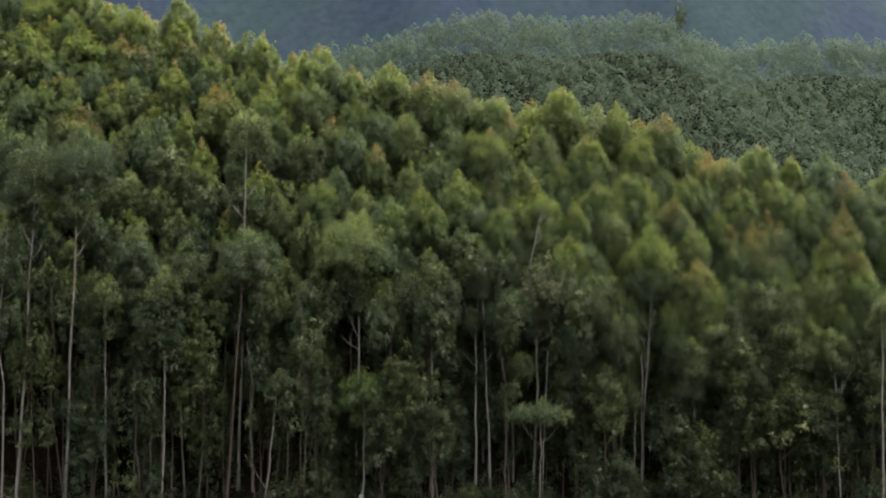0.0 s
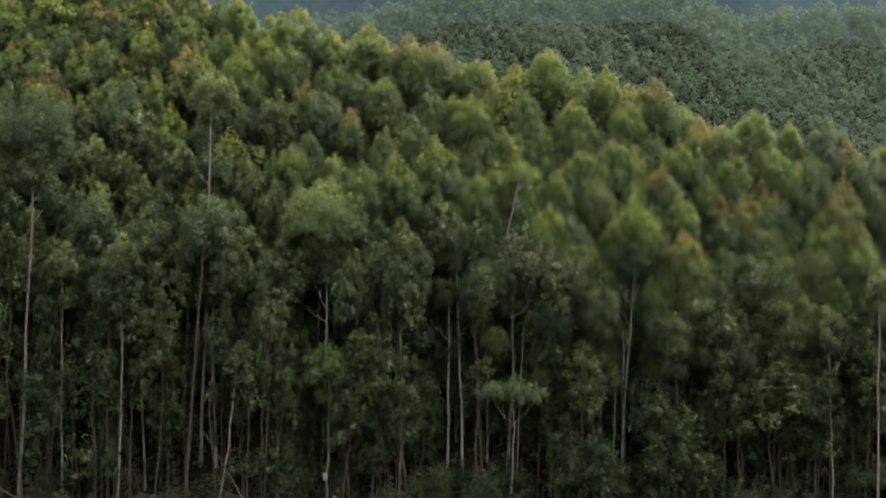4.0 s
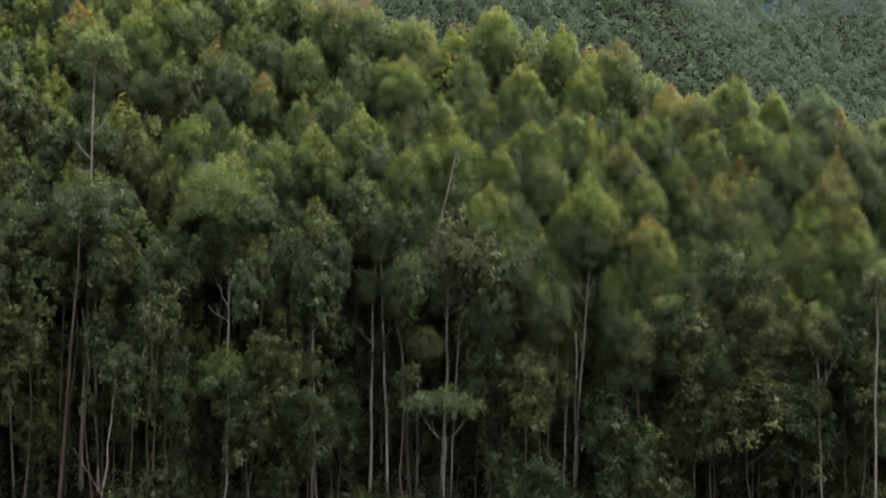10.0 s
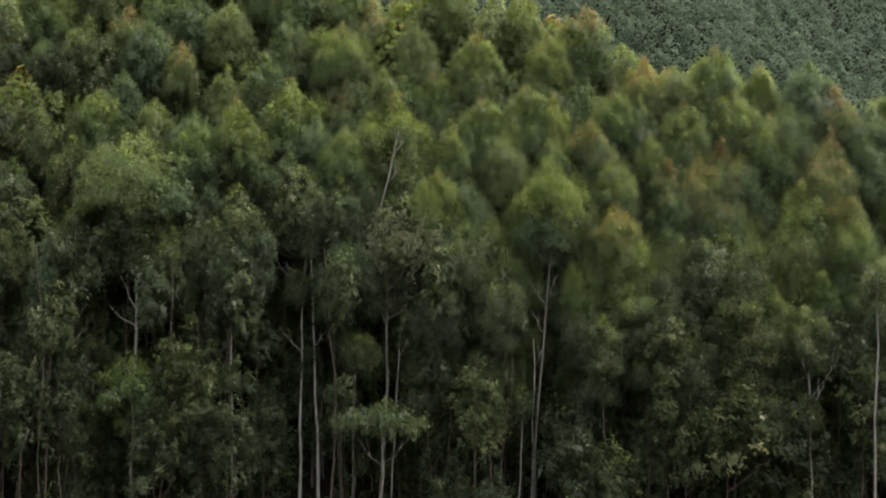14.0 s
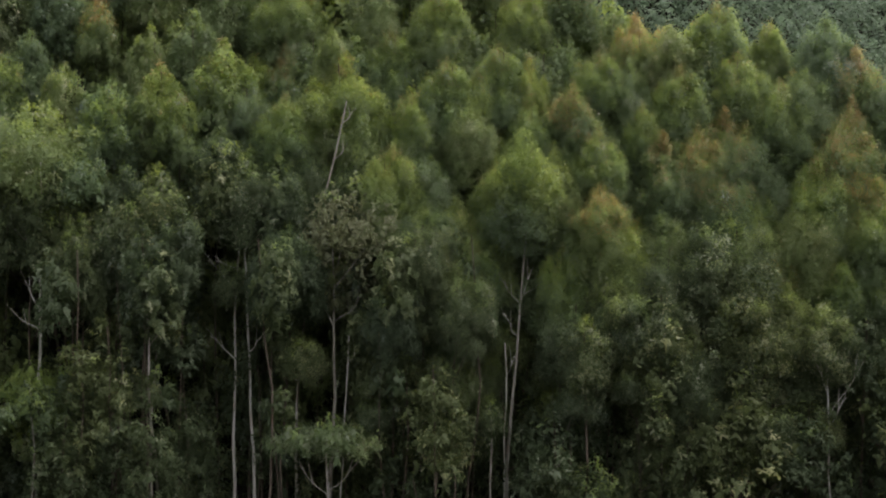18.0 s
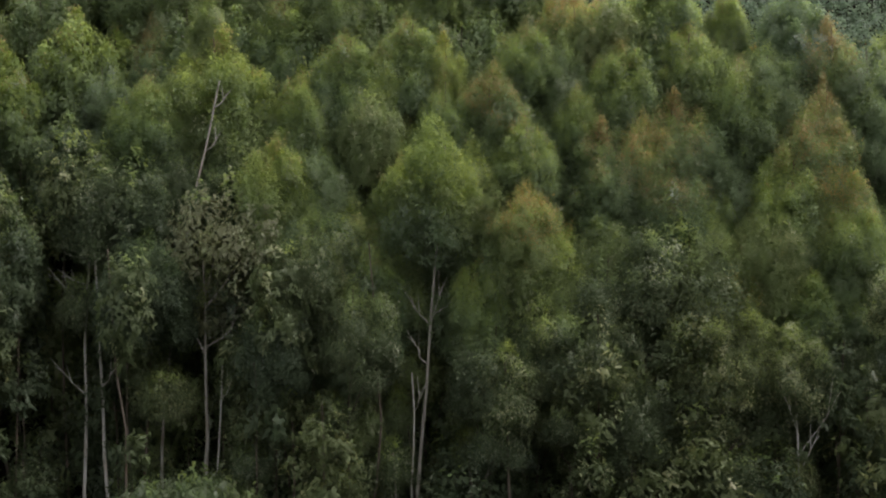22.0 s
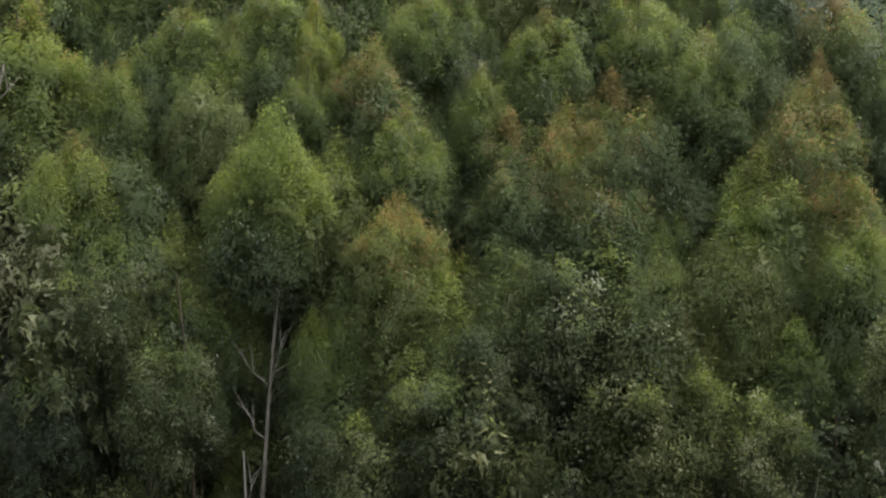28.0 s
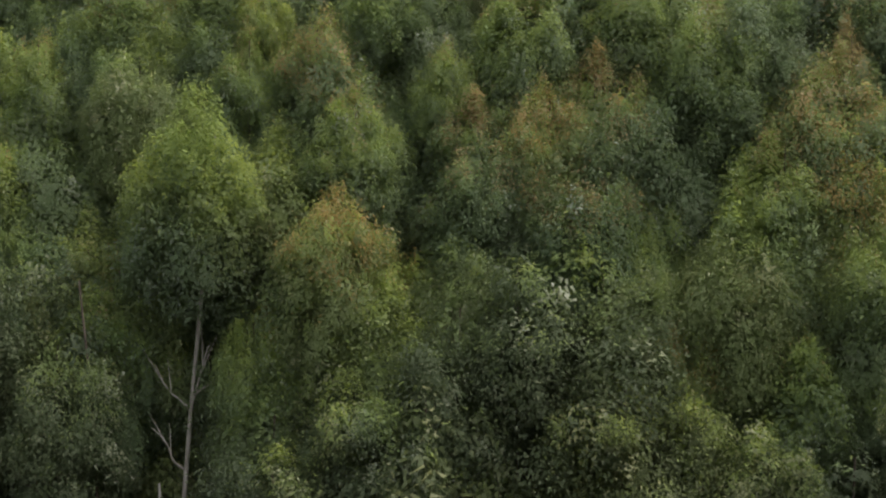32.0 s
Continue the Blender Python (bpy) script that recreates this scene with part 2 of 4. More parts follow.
def stem(name, points, r0, r1, mat, parent, sides=7):
    n = len(points)
    radii = [r0 + (r1 - r0) * (i / (n - 1)) ** 0.8 for i in range(n)]
    if name == "trunk":
        radii[0] *= 1.35
    v, f = tube(points, radii, sides)
    return mesh_object(name, v, f, [mat], [0] * len(f), parent, True)


def blades(rng, centres, outward, length, width, droop, folded=True, ruffle=0.21):
    """A pointed blade at each centre: two triangles folded along the rib, or one."""
    n = len(centres)
    size = rng.uniform(0.6, 1.35, (n, 1))
    nrm = outward + rng.normal(0, ruffle, (n, 3)) + [0, 0, 0.25]
    nrm /= np.linalg.norm(nrm, axis=1, keepdims=True) + 1e-6
    d = rng.normal(0, 0.6, (n, 3)) + [0, 0, -droop]
    d -= nrm * (d * nrm).sum(1, keepdims=True)
    d /= np.linalg.norm(d, axis=1, keepdims=True) + 1e-6
    s = np.cross(d, nrm)
    L, W = length * size, width * size
    if not folded:
        verts = np.stack([centres - d * L * 0.4 - s * W * 0.5, centres - d * L * 0.4 + s * W * 0.5, centres + d * L * 0.6], 1).reshape(-1, 3)
        return verts, np.arange(3 * n).reshape(-1, 3)
    p0, p2 = centres - d * L * 0.5, centres + d * L * 0.5
    p1, p3 = centres + s * W * 0.5 - d * L * 0.08 + nrm * W * 0.12, centres - s * W * 0.5 - d * L * 0.08 + nrm * W * 0.12
    verts = np.stack([p0, p1, p2, p3], 1).reshape(-1, 3)
    base = np.arange(n)[:, None] * 4
    return verts, np.concatenate([base + [0, 1, 2], base + [0, 2, 3]], 1).reshape(-1, 3)


def bell(u, pointed):
    """Half-width of a bell-shaped crown at the share u of its depth below the tip."""
    return np.sin(np.pi / 2 * np.minimum(u / 0.46, 1)) ** pointed * (1 + 0.12 * np.maximum(u - 0.46, 0)) * (1 - 0.3 * (np.maximum(u - 0.75, 0) / 0.25) ** 2)


def crown_points(rng, leaves, width, depth, top, shoots, pointed, fill, spray, lead, flat, tufts):
    """Leaf places on small hanging sprays over a leading bell and the bells of side shoots: place, outward way, height share, spray, coarseness."""
    half = width / 2
    bells = [(0.0, 0.0, top, lead * half, depth * (0.3 + 0.875 * lead))]
    a = rng.uniform(0, 2 * np.pi)
    for i in range(shoots):
        a += 2.4 + rng.normal(0, 0.35)
        drop = 0.16 + (0.42 + 0.5 * (0.8 - lead)) * (i + rng.uniform(0, 1)) / shoots
        r = half * rng.uniform(0.30, 0.46)
        out = max(0.0, 0.86 * half * float(bell(np.array(min(drop + 0.22, 0.7)), pointed)) - 0.55 * r) * rng.uniform(0.85, 1.15)
        bells.append((out * math.cos(a), out * math.sin(a), top - depth * drop, r, depth * flat * rng.uniform(0.30, 0.48)))
    for i in range(tufts):
        a, drop, r = rng.uniform(0, 2 * np.pi), rng.uniform(0.10, 0.85), half * rng.uniform(0.14, 0.25)
        out = max(0.0, 0.92 * half * float(bell(np.array(drop + 0.08), pointed)) - 0.5 * r)
        bells.append((out * math.cos(a), out * math.sin(a), top - depth * drop, r, r * rng.uniform(1.6, 2.6)))
    area = np.array([b[3] * b[4] * (1.0 if b[3] > 0.27 * half else 1.9) for b in bells])
    per = max(int(spray), 4)
    n = leaves // per + 1
    which = rng.choice(len(bells), n, p=area / area.sum())
    b = np.array(bells)[which]
    u, turn = rng.uniform(0, 1, n) ** 0.8 * 0.98 + 0.02, rng.uniform(0, 2 * np.pi, n)
    ph = rng.uniform(0, 2 * np.pi, 4)
    rough = 1 + 0.07 * np.cos(2 * turn + ph[0] + 4 * u) + 0.06 * np.cos(3 * turn + ph[1] - 7 * u) + 0.05 * np.cos(5 * turn + ph[2] + 11 * u)
    shell = np.where(rng.uniform(0, 1, n) < fill, rng.uniform(0.6, 0.9, n), rng.normal(0.99, 0.06, n))
    r = b[:, 3] * bell(u, pointed) * rough * shell
    c = np.stack([b[:, 0] + r * np.cos(turn), b[:, 1] + r * np.sin(turn), b[:, 2] - b[:, 4] * u + rng.normal(0, 0.10, n)], 1)
    lift = 0.25 + 0.9 * (1 - np.minimum(u / 0.46, 1)) ** 0.8
    way = np.stack([np.cos(turn), np.sin(turn), lift], 1)
    way /= np.linalg.norm(way, axis=1, keepdims=True)
    pick = np.repeat(np.arange(n), per)[:leaves]
    size = (0.022 * width + 0.055 + 0.012 * min(per, 16)) * rng.uniform(0.6, 1.4, n)
    off = rng.normal(0, 0.62, (leaves, 3)) * [1, 1, 1.25]
    p = c[pick] + off * size[pick][:, None]
    p[:, 2] -= 0.5 * np.hypot(off[:, 0], off[:, 1]) * size[pick]
    way += rng.normal(0, 0.34, (n, 3))
    outward = way[pick] + 0.12 * off
    outward /= np.linalg.norm(outward, axis=1, keepdims=True) + 1e-6
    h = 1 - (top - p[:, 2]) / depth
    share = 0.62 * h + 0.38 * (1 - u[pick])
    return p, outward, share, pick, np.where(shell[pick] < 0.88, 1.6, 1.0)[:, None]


def crown(rng, parent, leaves, width, depth, top, clumps=6, pointed=0.8, fill=0.25, blade=(0.34, 0.11), droop=0.9, fresh=0.5, red=0.0, grey=0.0, folded=True, shade=False, middle=0.80, spray=9, lead=0.8, flat=1.0, tufts=0, name="crown"):
    place, out, h, pick, coarse = crown_points(rng, leaves, width, depth, top, clumps, pointed, fill, spray, lead, flat, tufts)
    verts, faces = blades(rng, place, out, blade[0] * coarse, blade[1] * coarse, droop, folded, 0.16)
    m = pick.max() + 1
    # Paler toward each tip: young leaves, plus top light put into leaf colour.
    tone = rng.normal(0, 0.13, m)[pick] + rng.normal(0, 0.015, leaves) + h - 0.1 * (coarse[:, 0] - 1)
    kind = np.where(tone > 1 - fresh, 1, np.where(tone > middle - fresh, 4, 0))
    if red:
        kind = np.where((tone > 1 - red) & (rng.uniform(0, 1, m)[pick] < 0.7), 2, kind)
    kind = np.where(rng.uniform(0, 1, m)[pick] < 1.4 * grey, 3, kind)
    return mesh_object(name, verts, faces, [LEAF_SHADED if shade else LEAF_DEEP, LEAF_FRESH, LEAF_RED, LEAF_GREY, LEAF_MID], np.repeat(kind, len(faces) // leaves), parent)


def bent_line(rng, base, tip, n, wobble):
    a, b = Vector(base), Vector(tip)
    pts, off = [], Vector((0, 0, 0))
    for i in range(n):
        t = i / (n - 1)
        off += Vector((rng.normal(0, wobble), rng.normal(0, wobble), 0))
        pts.append(a.lerp(b, t) + off * math.sin(math.pi * min(t * 0.9 + 0.05, 1)) ** 0.7)
    return pts


def add_limbs(rng, root, trunk_pts, count, low, high, reach, mat, r=0.055):
    """Bare forking limbs that leave the trunk upward, each a part of its own."""
    for i in range(count):
        t = rng.uniform(low, high) * (len(trunk_pts) - 1)
        k = min(int(t), len(trunk_pts) - 2)
        p = trunk_pts[k].lerp(trunk_pts[k + 1], t - k)
        a, run = rng.uniform(0, 2 * math.pi), reach * rng.uniform(0.55, 1.1)
        tip = p + Vector((math.cos(a) * run, math.sin(a) * run, run * rng.uniform(0.55, 1.5)))
        pts = [p.lerp(tip, s) + Vector((0, 0, -0.25 * run * math.sin(math.pi * s) * 0.5)) for s in (0, 0.25, 0.5, 0.75, 1)]
        limb = stem("limb", pts, r * rng.uniform(0.8, 1.2), 0.016, mat, root, 5)
        for q in (2, 3):
            b = a + rng.uniform(-1.2, 1.2)
            end = pts[q] + Vector((math.cos(b), math.sin(b), rng.uniform(0.4, 1.3))) * run * 0.33
            stem("twig", [pts[q], pts[q].lerp(end, 0.5) + Vector((0, 0, 0.05)), end], r * 0.45, 0.01, mat, limb, 4)


def tree(name, seed, height, label, group, leaves, width, depth, bark=BARK_PALE, r=0.15, limbs=0, wobble=0.12, lean=0.3, extra=0, **style):
    rng = np.random.default_rng(seed)
    root = tagged(new(name), label, "tree", group)
    tip = (rng.normal(0, lean), rng.normal(0, lean), height - 0.6)
    pts = bent_line(rng, (0, 0, -0.6), tip, 9, wobble)
    stem("trunk", pts, r, 0.03, bark, root, 7)
    if limbs:
        add_limbs(rng, root, pts, limbs, 0.5, 0.74, width * 0.42, bark)
    crown(rng, root, leaves, width, depth, height, **style)
    for i in range(extra):
        a, h = rng.uniform(0, 2 * math.pi), height - depth * rng.uniform(0.85, 1.6)
        w = width * rng.uniform(0.4, 0.75)
        c = crown(rng, root, int(leaves * 0.13), w, depth * rng.uniform(0.25, 0.42), h, clumps=4, pointed=0.5, fill=0.3, blade=style.get("blade", (0.34, 0.11)), fresh=style.get("fresh", 0.3) * 0.5, grey=style.get("grey", 0) + 0.06, folded=style.get("folded", True), shade=style.get("shade", False), name="lower_foliage")
        c.location = (math.cos(a) * width * 0.3, math.sin(a) * width * 0.3, 0)
    return root


def put(proto, x, y, top, width, turn, first):
    """Stand a copy of proto (or proto itself the first time) so that its tip is at the given height; only the trunk stretches."""
    z = ground_z(x, y)
    s, w = max(top - z, 4) / proto["tall"], width / proto["wide"]
    ob = proto if first else copy_thing(proto, Matrix.LocRotScale((x, y, z), Euler((0, 0, turn)), None))
    ob.matrix_basis = Matrix.LocRotScale((x, y, z), Euler((0, 0, turn)), (w, w, s))
    for c in ob.children:
        if not c.name.startswith("trunk"):
            k = (0.5 + 0.5 * w) / s
            c.scale.z = k
            c.location.z = proto["tall"] * (1 - k)
    return ob


class Kinds:
    """Prototype trees by kind; each is used in place the first time and copied afterwards."""

    def __init__(self):
        self.made, self.used = {}, set()

    def add(self, key, root, tall, wide):
        root["tall"], root["wide"] = tall, wide
        self.made[key] = root

    def stand(self, key, x, y, top, width, turn):
        first = key not in self.used
        self.used.add(key)
        return put(self.made[key], x, y, top, width, turn, first)


kinds = Kinds()
HILL, EDGE = "eucalyptus trees on the hillside", "tall trees along the forest edge"
STYLES = {
    "fresh": dict(label="slender eucalyptus with a bright yellow-green domed crown on the hillside", fresh=0.42, red=0.10, grey=0.025),
    "red": dict(label="slender eucalyptus with reddish-brown young tips on its domed crown", fresh=0.32, red=0.38, grey=0.025),
    "deep": dict(label="slender eucalyptus with a dark blue-green crown on the hillside", fresh=0.06, red=0.0, grey=0.07),
    "dark": dict(label="eucalyptus with a dull green crown coloured dark for shade", fresh=0.02, red=0.0, grey=0.05, shade=True),
    "grey": dict(label="eucalyptus with a ragged grey-green crown and pale glinting leaves", fresh=0.1, red=0.0, grey=0.22),
}
for si, (style, opts) in enumerate(STYLES.items()):
    opts = dict(opts)
    label = opts.pop("label")
    for v in range(3):
        shape = dict(pointed=(1.25, 1.45, 1.7)[v], lead=(0.70, 0.66, 0.62)[v], clumps=(9, 8, 7)[v], tufts=26, fill=0.34)
        deep = (6.4, 7.0, 7.8)[v]
        kinds.add((style, "far", v), tree("eucalyptus_tree", 100 + 10 * si + v, 18, label, HILL, 9000, 5.0, deep, bark=BARK_DULL, r=0.12, blade=(0.27, 0.13), folded=False, **shape, **opts), 18, 5.0)
        kinds.add((style, "mid", v), tree("eucalyptus_tree", 180 + 10 * si + v, 19, label, HILL, 17000, 5.0, deep, bark=BARK_DULL, r=0.12, limbs=1, blade=(0.20, 0.09), folded=False, spray=14, **shape, **opts), 19, 5.0)
        kinds.add((style, "near", v), tree("eucalyptus_tree", 200 + 10 * si + v, 22, label, HILL, 85000, 5.0, deep, bark=BARK_DULL, r=0.12, limbs=2, extra=2, blade=(0.106, 0.052), folded=False, middle=0.78, spray=44, **{**shape, "clumps": shape["clumps"] + 3}, **opts), 22, 5.0)
    kinds.add((style, "fill", 0), tree("eucalyptus_tree", 150 + si, 18, label, HILL, 3000, 5.0, 6.8, bark=BARK_DULL, r=0.12, blade=(0.39, 0.19), folded=False, pointed=0.9, clumps=5, fill=0.24, **opts), 18, 5.0)
for v in range(3):
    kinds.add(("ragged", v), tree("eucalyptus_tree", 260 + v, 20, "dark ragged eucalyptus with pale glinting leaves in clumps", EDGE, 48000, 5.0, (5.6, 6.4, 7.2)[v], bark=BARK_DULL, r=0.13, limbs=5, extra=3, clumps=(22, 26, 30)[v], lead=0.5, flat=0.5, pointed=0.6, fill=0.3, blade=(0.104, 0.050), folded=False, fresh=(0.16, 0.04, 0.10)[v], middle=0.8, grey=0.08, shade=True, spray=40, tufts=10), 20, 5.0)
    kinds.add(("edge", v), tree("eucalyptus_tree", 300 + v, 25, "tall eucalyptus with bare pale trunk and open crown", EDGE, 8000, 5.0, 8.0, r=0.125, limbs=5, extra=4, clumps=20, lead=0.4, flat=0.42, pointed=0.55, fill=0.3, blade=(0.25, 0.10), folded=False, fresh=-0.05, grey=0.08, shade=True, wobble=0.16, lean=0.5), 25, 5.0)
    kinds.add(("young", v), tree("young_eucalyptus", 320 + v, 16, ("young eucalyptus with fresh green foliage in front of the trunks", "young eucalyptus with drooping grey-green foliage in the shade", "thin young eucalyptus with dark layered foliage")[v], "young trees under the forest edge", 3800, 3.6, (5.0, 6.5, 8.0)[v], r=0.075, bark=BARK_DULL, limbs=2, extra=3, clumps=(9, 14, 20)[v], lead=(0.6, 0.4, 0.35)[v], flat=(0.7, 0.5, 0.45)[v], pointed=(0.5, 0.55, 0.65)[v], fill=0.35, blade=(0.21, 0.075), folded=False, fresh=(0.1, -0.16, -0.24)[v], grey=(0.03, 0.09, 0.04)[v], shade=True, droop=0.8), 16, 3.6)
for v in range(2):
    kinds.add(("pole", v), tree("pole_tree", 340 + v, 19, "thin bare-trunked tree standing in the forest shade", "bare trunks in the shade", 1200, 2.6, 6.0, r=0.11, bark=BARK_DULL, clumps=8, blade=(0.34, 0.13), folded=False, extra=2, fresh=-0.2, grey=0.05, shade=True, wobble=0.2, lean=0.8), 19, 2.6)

taken = []
MARKED = ((-3.6, 119.4, 3.0), (9.8, 119.6, 2.3), (15.4, 119.2, 2.3), (26.9, 118.4, 2.2), (-15.3, 121.2, 1.2), (46.6, 115.2, 1.8))  # trunks that stand free


def masked(x, y):
    return any(abs(x - a) < w and y < b + 0.4 for a, b, w in MARKED)


short = []  # shorter trees between the crowns
woods = []  # hidden and distant hillside trees, joined later


def stand(style, x, y, top, width):
    if width < 2.6 and y < 117.5:
        return
    taken.append((x, y))
    if abs(x - 27.4) < 1.0 and y < 120.5:  # the forked stem stands free
        return
    width = max(width, 3.0) * 0.92
    rng = random.Random(int(x * 37 + y * 101))
    # Shade on the left and low slope is put into leaf colour.
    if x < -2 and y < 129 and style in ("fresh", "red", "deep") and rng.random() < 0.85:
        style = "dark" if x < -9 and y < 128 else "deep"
    near = "near" if 9 < x < 58 and y < 128 else "mid" if x > -18 and y < 132 else "far"
    kinds.stand((style, near, rng.randrange(3)), x, y, top, width, rng.uniform(0, 6.28))


# trees whose crowns stand out: kind of crown, x, y, height of the tip, crown width
LOWER_SLOPE = [
    ("red", 38.8, 116.5, 30.3, 2.0), ("fresh", 31.8, 116.5, 23.4, 1.8), ("deep", 25.4, 116.5, 31.0, 2.4), ("fresh", 47.4, 118.0, 27.8, 4.6),
    ("fresh", 50.1, 118.0, 31.1, 4.2), ("red", 44.2, 118.6, 28.2, 3.6), ("fresh", 30.1, 118.0, 28.0, 3.6), ("fresh", 51.9, 118.0, 29.0, 2.4),
    ("red", 32.5, 118.2, 31.6, 4.4), ("red", 40.5, 119.9, 33.4, 4.6), ("red", 49.6, 119.3, 33.4, 4.2), ("fresh", 46.9, 119.5, 33.7, 4.6),
    ("fresh", 19.2, 119.8, 34.2, 4.6), ("fresh", 32.6, 120.4, 35.3, 4.2), ("red", 36.9, 120.4, 35.3, 4.4), ("red", 39.3, 120.7, 35.6, 4.1),
]
MIDDLE_SLOPE = [
    ("red", 49.0, 121.0, 36.4, 5.2), ("red", 41.2, 121.4, 37.0, 4.4), ("fresh", 12.1, 121.7, 37.5, 4.6), ("fresh", 35.8, 121.7, 37.2, 2.2),
    ("fresh", 0.4, 122.0, 38.0, 4.2), ("fresh", 5.0, 122.1, 37.9, 3.4), ("fresh", 20.4, 122.1, 37.8, 4.1), ("fresh", 28.3, 122.2, 37.9, 3.4),
    ("red", 50.0, 122.2, 38.0, 1.9), ("red", 31.2, 122.3, 38.4, 4.6), ("fresh", 45.3, 122.5, 38.9, 4.6), ("fresh", 38.6, 123.1, 39.9, 4.6),
    ("fresh", 24.9, 123.1, 39.5, 3.0), ("deep", 47.1, 123.3, 39.8, 4.8), ("fresh", 15.9, 123.4, 40.4, 6.5), ("fresh", 22.8, 123.4, 40.3, 4.6),
    ("fresh", 3.5, 123.4, 40.0, 4.1), ("grey", 53.6, 123.5, 40.1, 5.5), ("deep", 35.2, 123.6, 40.4, 3.5), ("fresh", 28.4, 123.7, 40.5, 2.3),
    ("fresh", 42.6, 123.8, 41.0, 4.8), ("fresh", 33.2, 123.8, 41.0, 4.2), ("deep", 24.3, 121.8, 37.4, 4.2), ("deep", 52.4, 121.4, 37.2, 4.2),
    ("fresh", 55.0, 121.6, 37.6, 4.4), ("red", 57.2, 122.6, 39.0, 4.6), ("fresh", 54.8, 119.6, 34.6, 4.2), ("deep", 57.4, 120.2, 35.4, 4.4), ("deep", 56.0, 124.6, 42.0, 4.6),
]
UPPER_SLOPE = [
    ("fresh", -7.3, 123.8, 40.6, 4.2), ("deep", -19.0, 123.9, 40.9, 4.9), ("fresh", 26.3, 124.1, 41.4, 4.6), ("fresh", 7.6, 124.2, 41.6, 5.2),
    ("red", 51.0, 124.2, 41.6, 4.8), ("deep", -28.2, 124.3, 41.5, 5.6), ("grey", 38.2, 125.3, 43.1, 4.2), ("fresh", 45.4, 125.5, 43.5, 3.1),
    ("deep", 49.4, 125.7, 43.9, 5.6), ("red", 36.0, 125.7, 43.9, 4.1), ("fresh", 41.9, 126.2, 44.9, 5), ("red", -1.5, 126.3, 44.8, 3.1),
    ("red", -24.4, 126.7, 45.5, 5.7), ("fresh", 22.4, 126.8, 45.9, 4.8), ("fresh", 28.3, 126.9, 45.8, 4.3), ("fresh", 11.4, 127.1, 46.4, 5.2),
    ("fresh", -40.6, 127.1, 46.1, 5.7), ("fresh", -9.3, 127.4, 46.9, 5), ("fresh", -4.3, 127.4, 46.7, 4.3), ("deep", 17.4, 127.5, 46.8, 4.3),
    ("fresh", 29.8, 127.9, 47.4, 3.1), ("red", 31.5, 128.4, 48.6, 4.8),
]
CREST = [
    ("deep", 2.0, 128.5, 48.5, 4.3), ("red", 13.7, 128.9, 49.2, 3.6), ("red", -35.0, 129.2, 49.6, 5.8), ("fresh", 26.3, 129.4, 50.0, 3.6),
    ("fresh", 6.6, 129.6, 50.3, 3.6), ("fresh", -14.1, 130.1, 51.2, 5.1), ("fresh", 20.1, 130.5, 52.1, 5), ("red", -20.0, 130.7, 52.2, 5.9),
    ("fresh", -31.3, 130.9, 52.5, 4.4), ("deep", -8.7, 130.9, 52.5, 5.1), ("red", 7.5, 131.0, 53.0, 5), ("fresh", -37.8, 131.3, 53.2, 5.1),
    ("red", 4.7, 131.7, 53.9, 5.2), ("fresh", -24.9, 132.4, 54.9, 4.4), ("fresh", 0.1, 132.5, 55.1, 4.5), ("fresh", -8.2, 133.8, 57.3, 5.2),
    ("red", -31.5, 134.5, 58.5, 4.5), ("fresh", -15.0, 134.7, 58.8, 4.5), ("fresh", -36.0, 135.2, 59.6, 6.1), ("fresh", -43.4, 135.6, 60.3, 6.1),
    ("fresh", -30.1, 137.0, 62.6, 3.8), ("deep", -25.3, 138.0, 64.3, 4.6),
]
for style, x, y, top, width in [*LOWER_SLOPE, *MIDDLE_SLOPE, *UPPER_SLOPE, *CREST]:
    stand(style, x, y, top, width)
# dark ragged trees low on the slope: shape, x, y, height of the tip, crown width
RAGGED_TREES = [
    (2, 40.6, 118.4, 30.4, 6.8), (0, 42.2, 116.8, 25.9, 5.4), (1, 36.6, 117.6, 28.4, 4.6), (0, 34.6, 116.6, 25.6, 4.4), (1, 37.9, 116.4, 22.6, 4.2),
    (2, 44.6, 117.2, 24.6, 4.4), (0, 33.4, 117.8, 26.8, 4.0), (1, 30.6, 117.0, 24.8, 4.4), (2, 23.6, 117.2, 27.0, 4.2), (1, 21.2, 118.0, 30.0, 4.4),
    (0, 46.8, 116.4, 24.0, 3.6), (1, 51.6, 116.6, 25.0, 4.2), (0, 54.0, 117.0, 27.5, 4.6), (2, 56.5, 116.8, 25.5, 4.6), (1, 19.4, 117.0, 26.0, 3.8),
]
for i, (v, x, y, top, width) in enumerate(RAGGED_TREES):
    taken.append((x, y))
    kinds.stand(("ragged", v), x, y, top, width, 1.3 * i)
# tall trees with bare trunks along the edge: x, y, height of the tip, crown width
EDGE_TREES = [
    (-14.2, 119.5, 35.0, 5.5), (18.2, 121.2, 30.4, 4.6), (-7.6, 118.5, 31.0, 4.7), (-21.0, 118.5, 33.9, 5.3),
    (-38.6, 115.5, 35.5, 5.2), (4.3, 119.5, 32.8, 5.4), (-26.2, 118.5, 35.1, 5.3),
]
for i, (x, y, top, width) in enumerate(EDGE_TREES):
    taken.append((x, y))
    kinds.stand(("edge", i % 3), x, y, top, width, 1.7 * i)
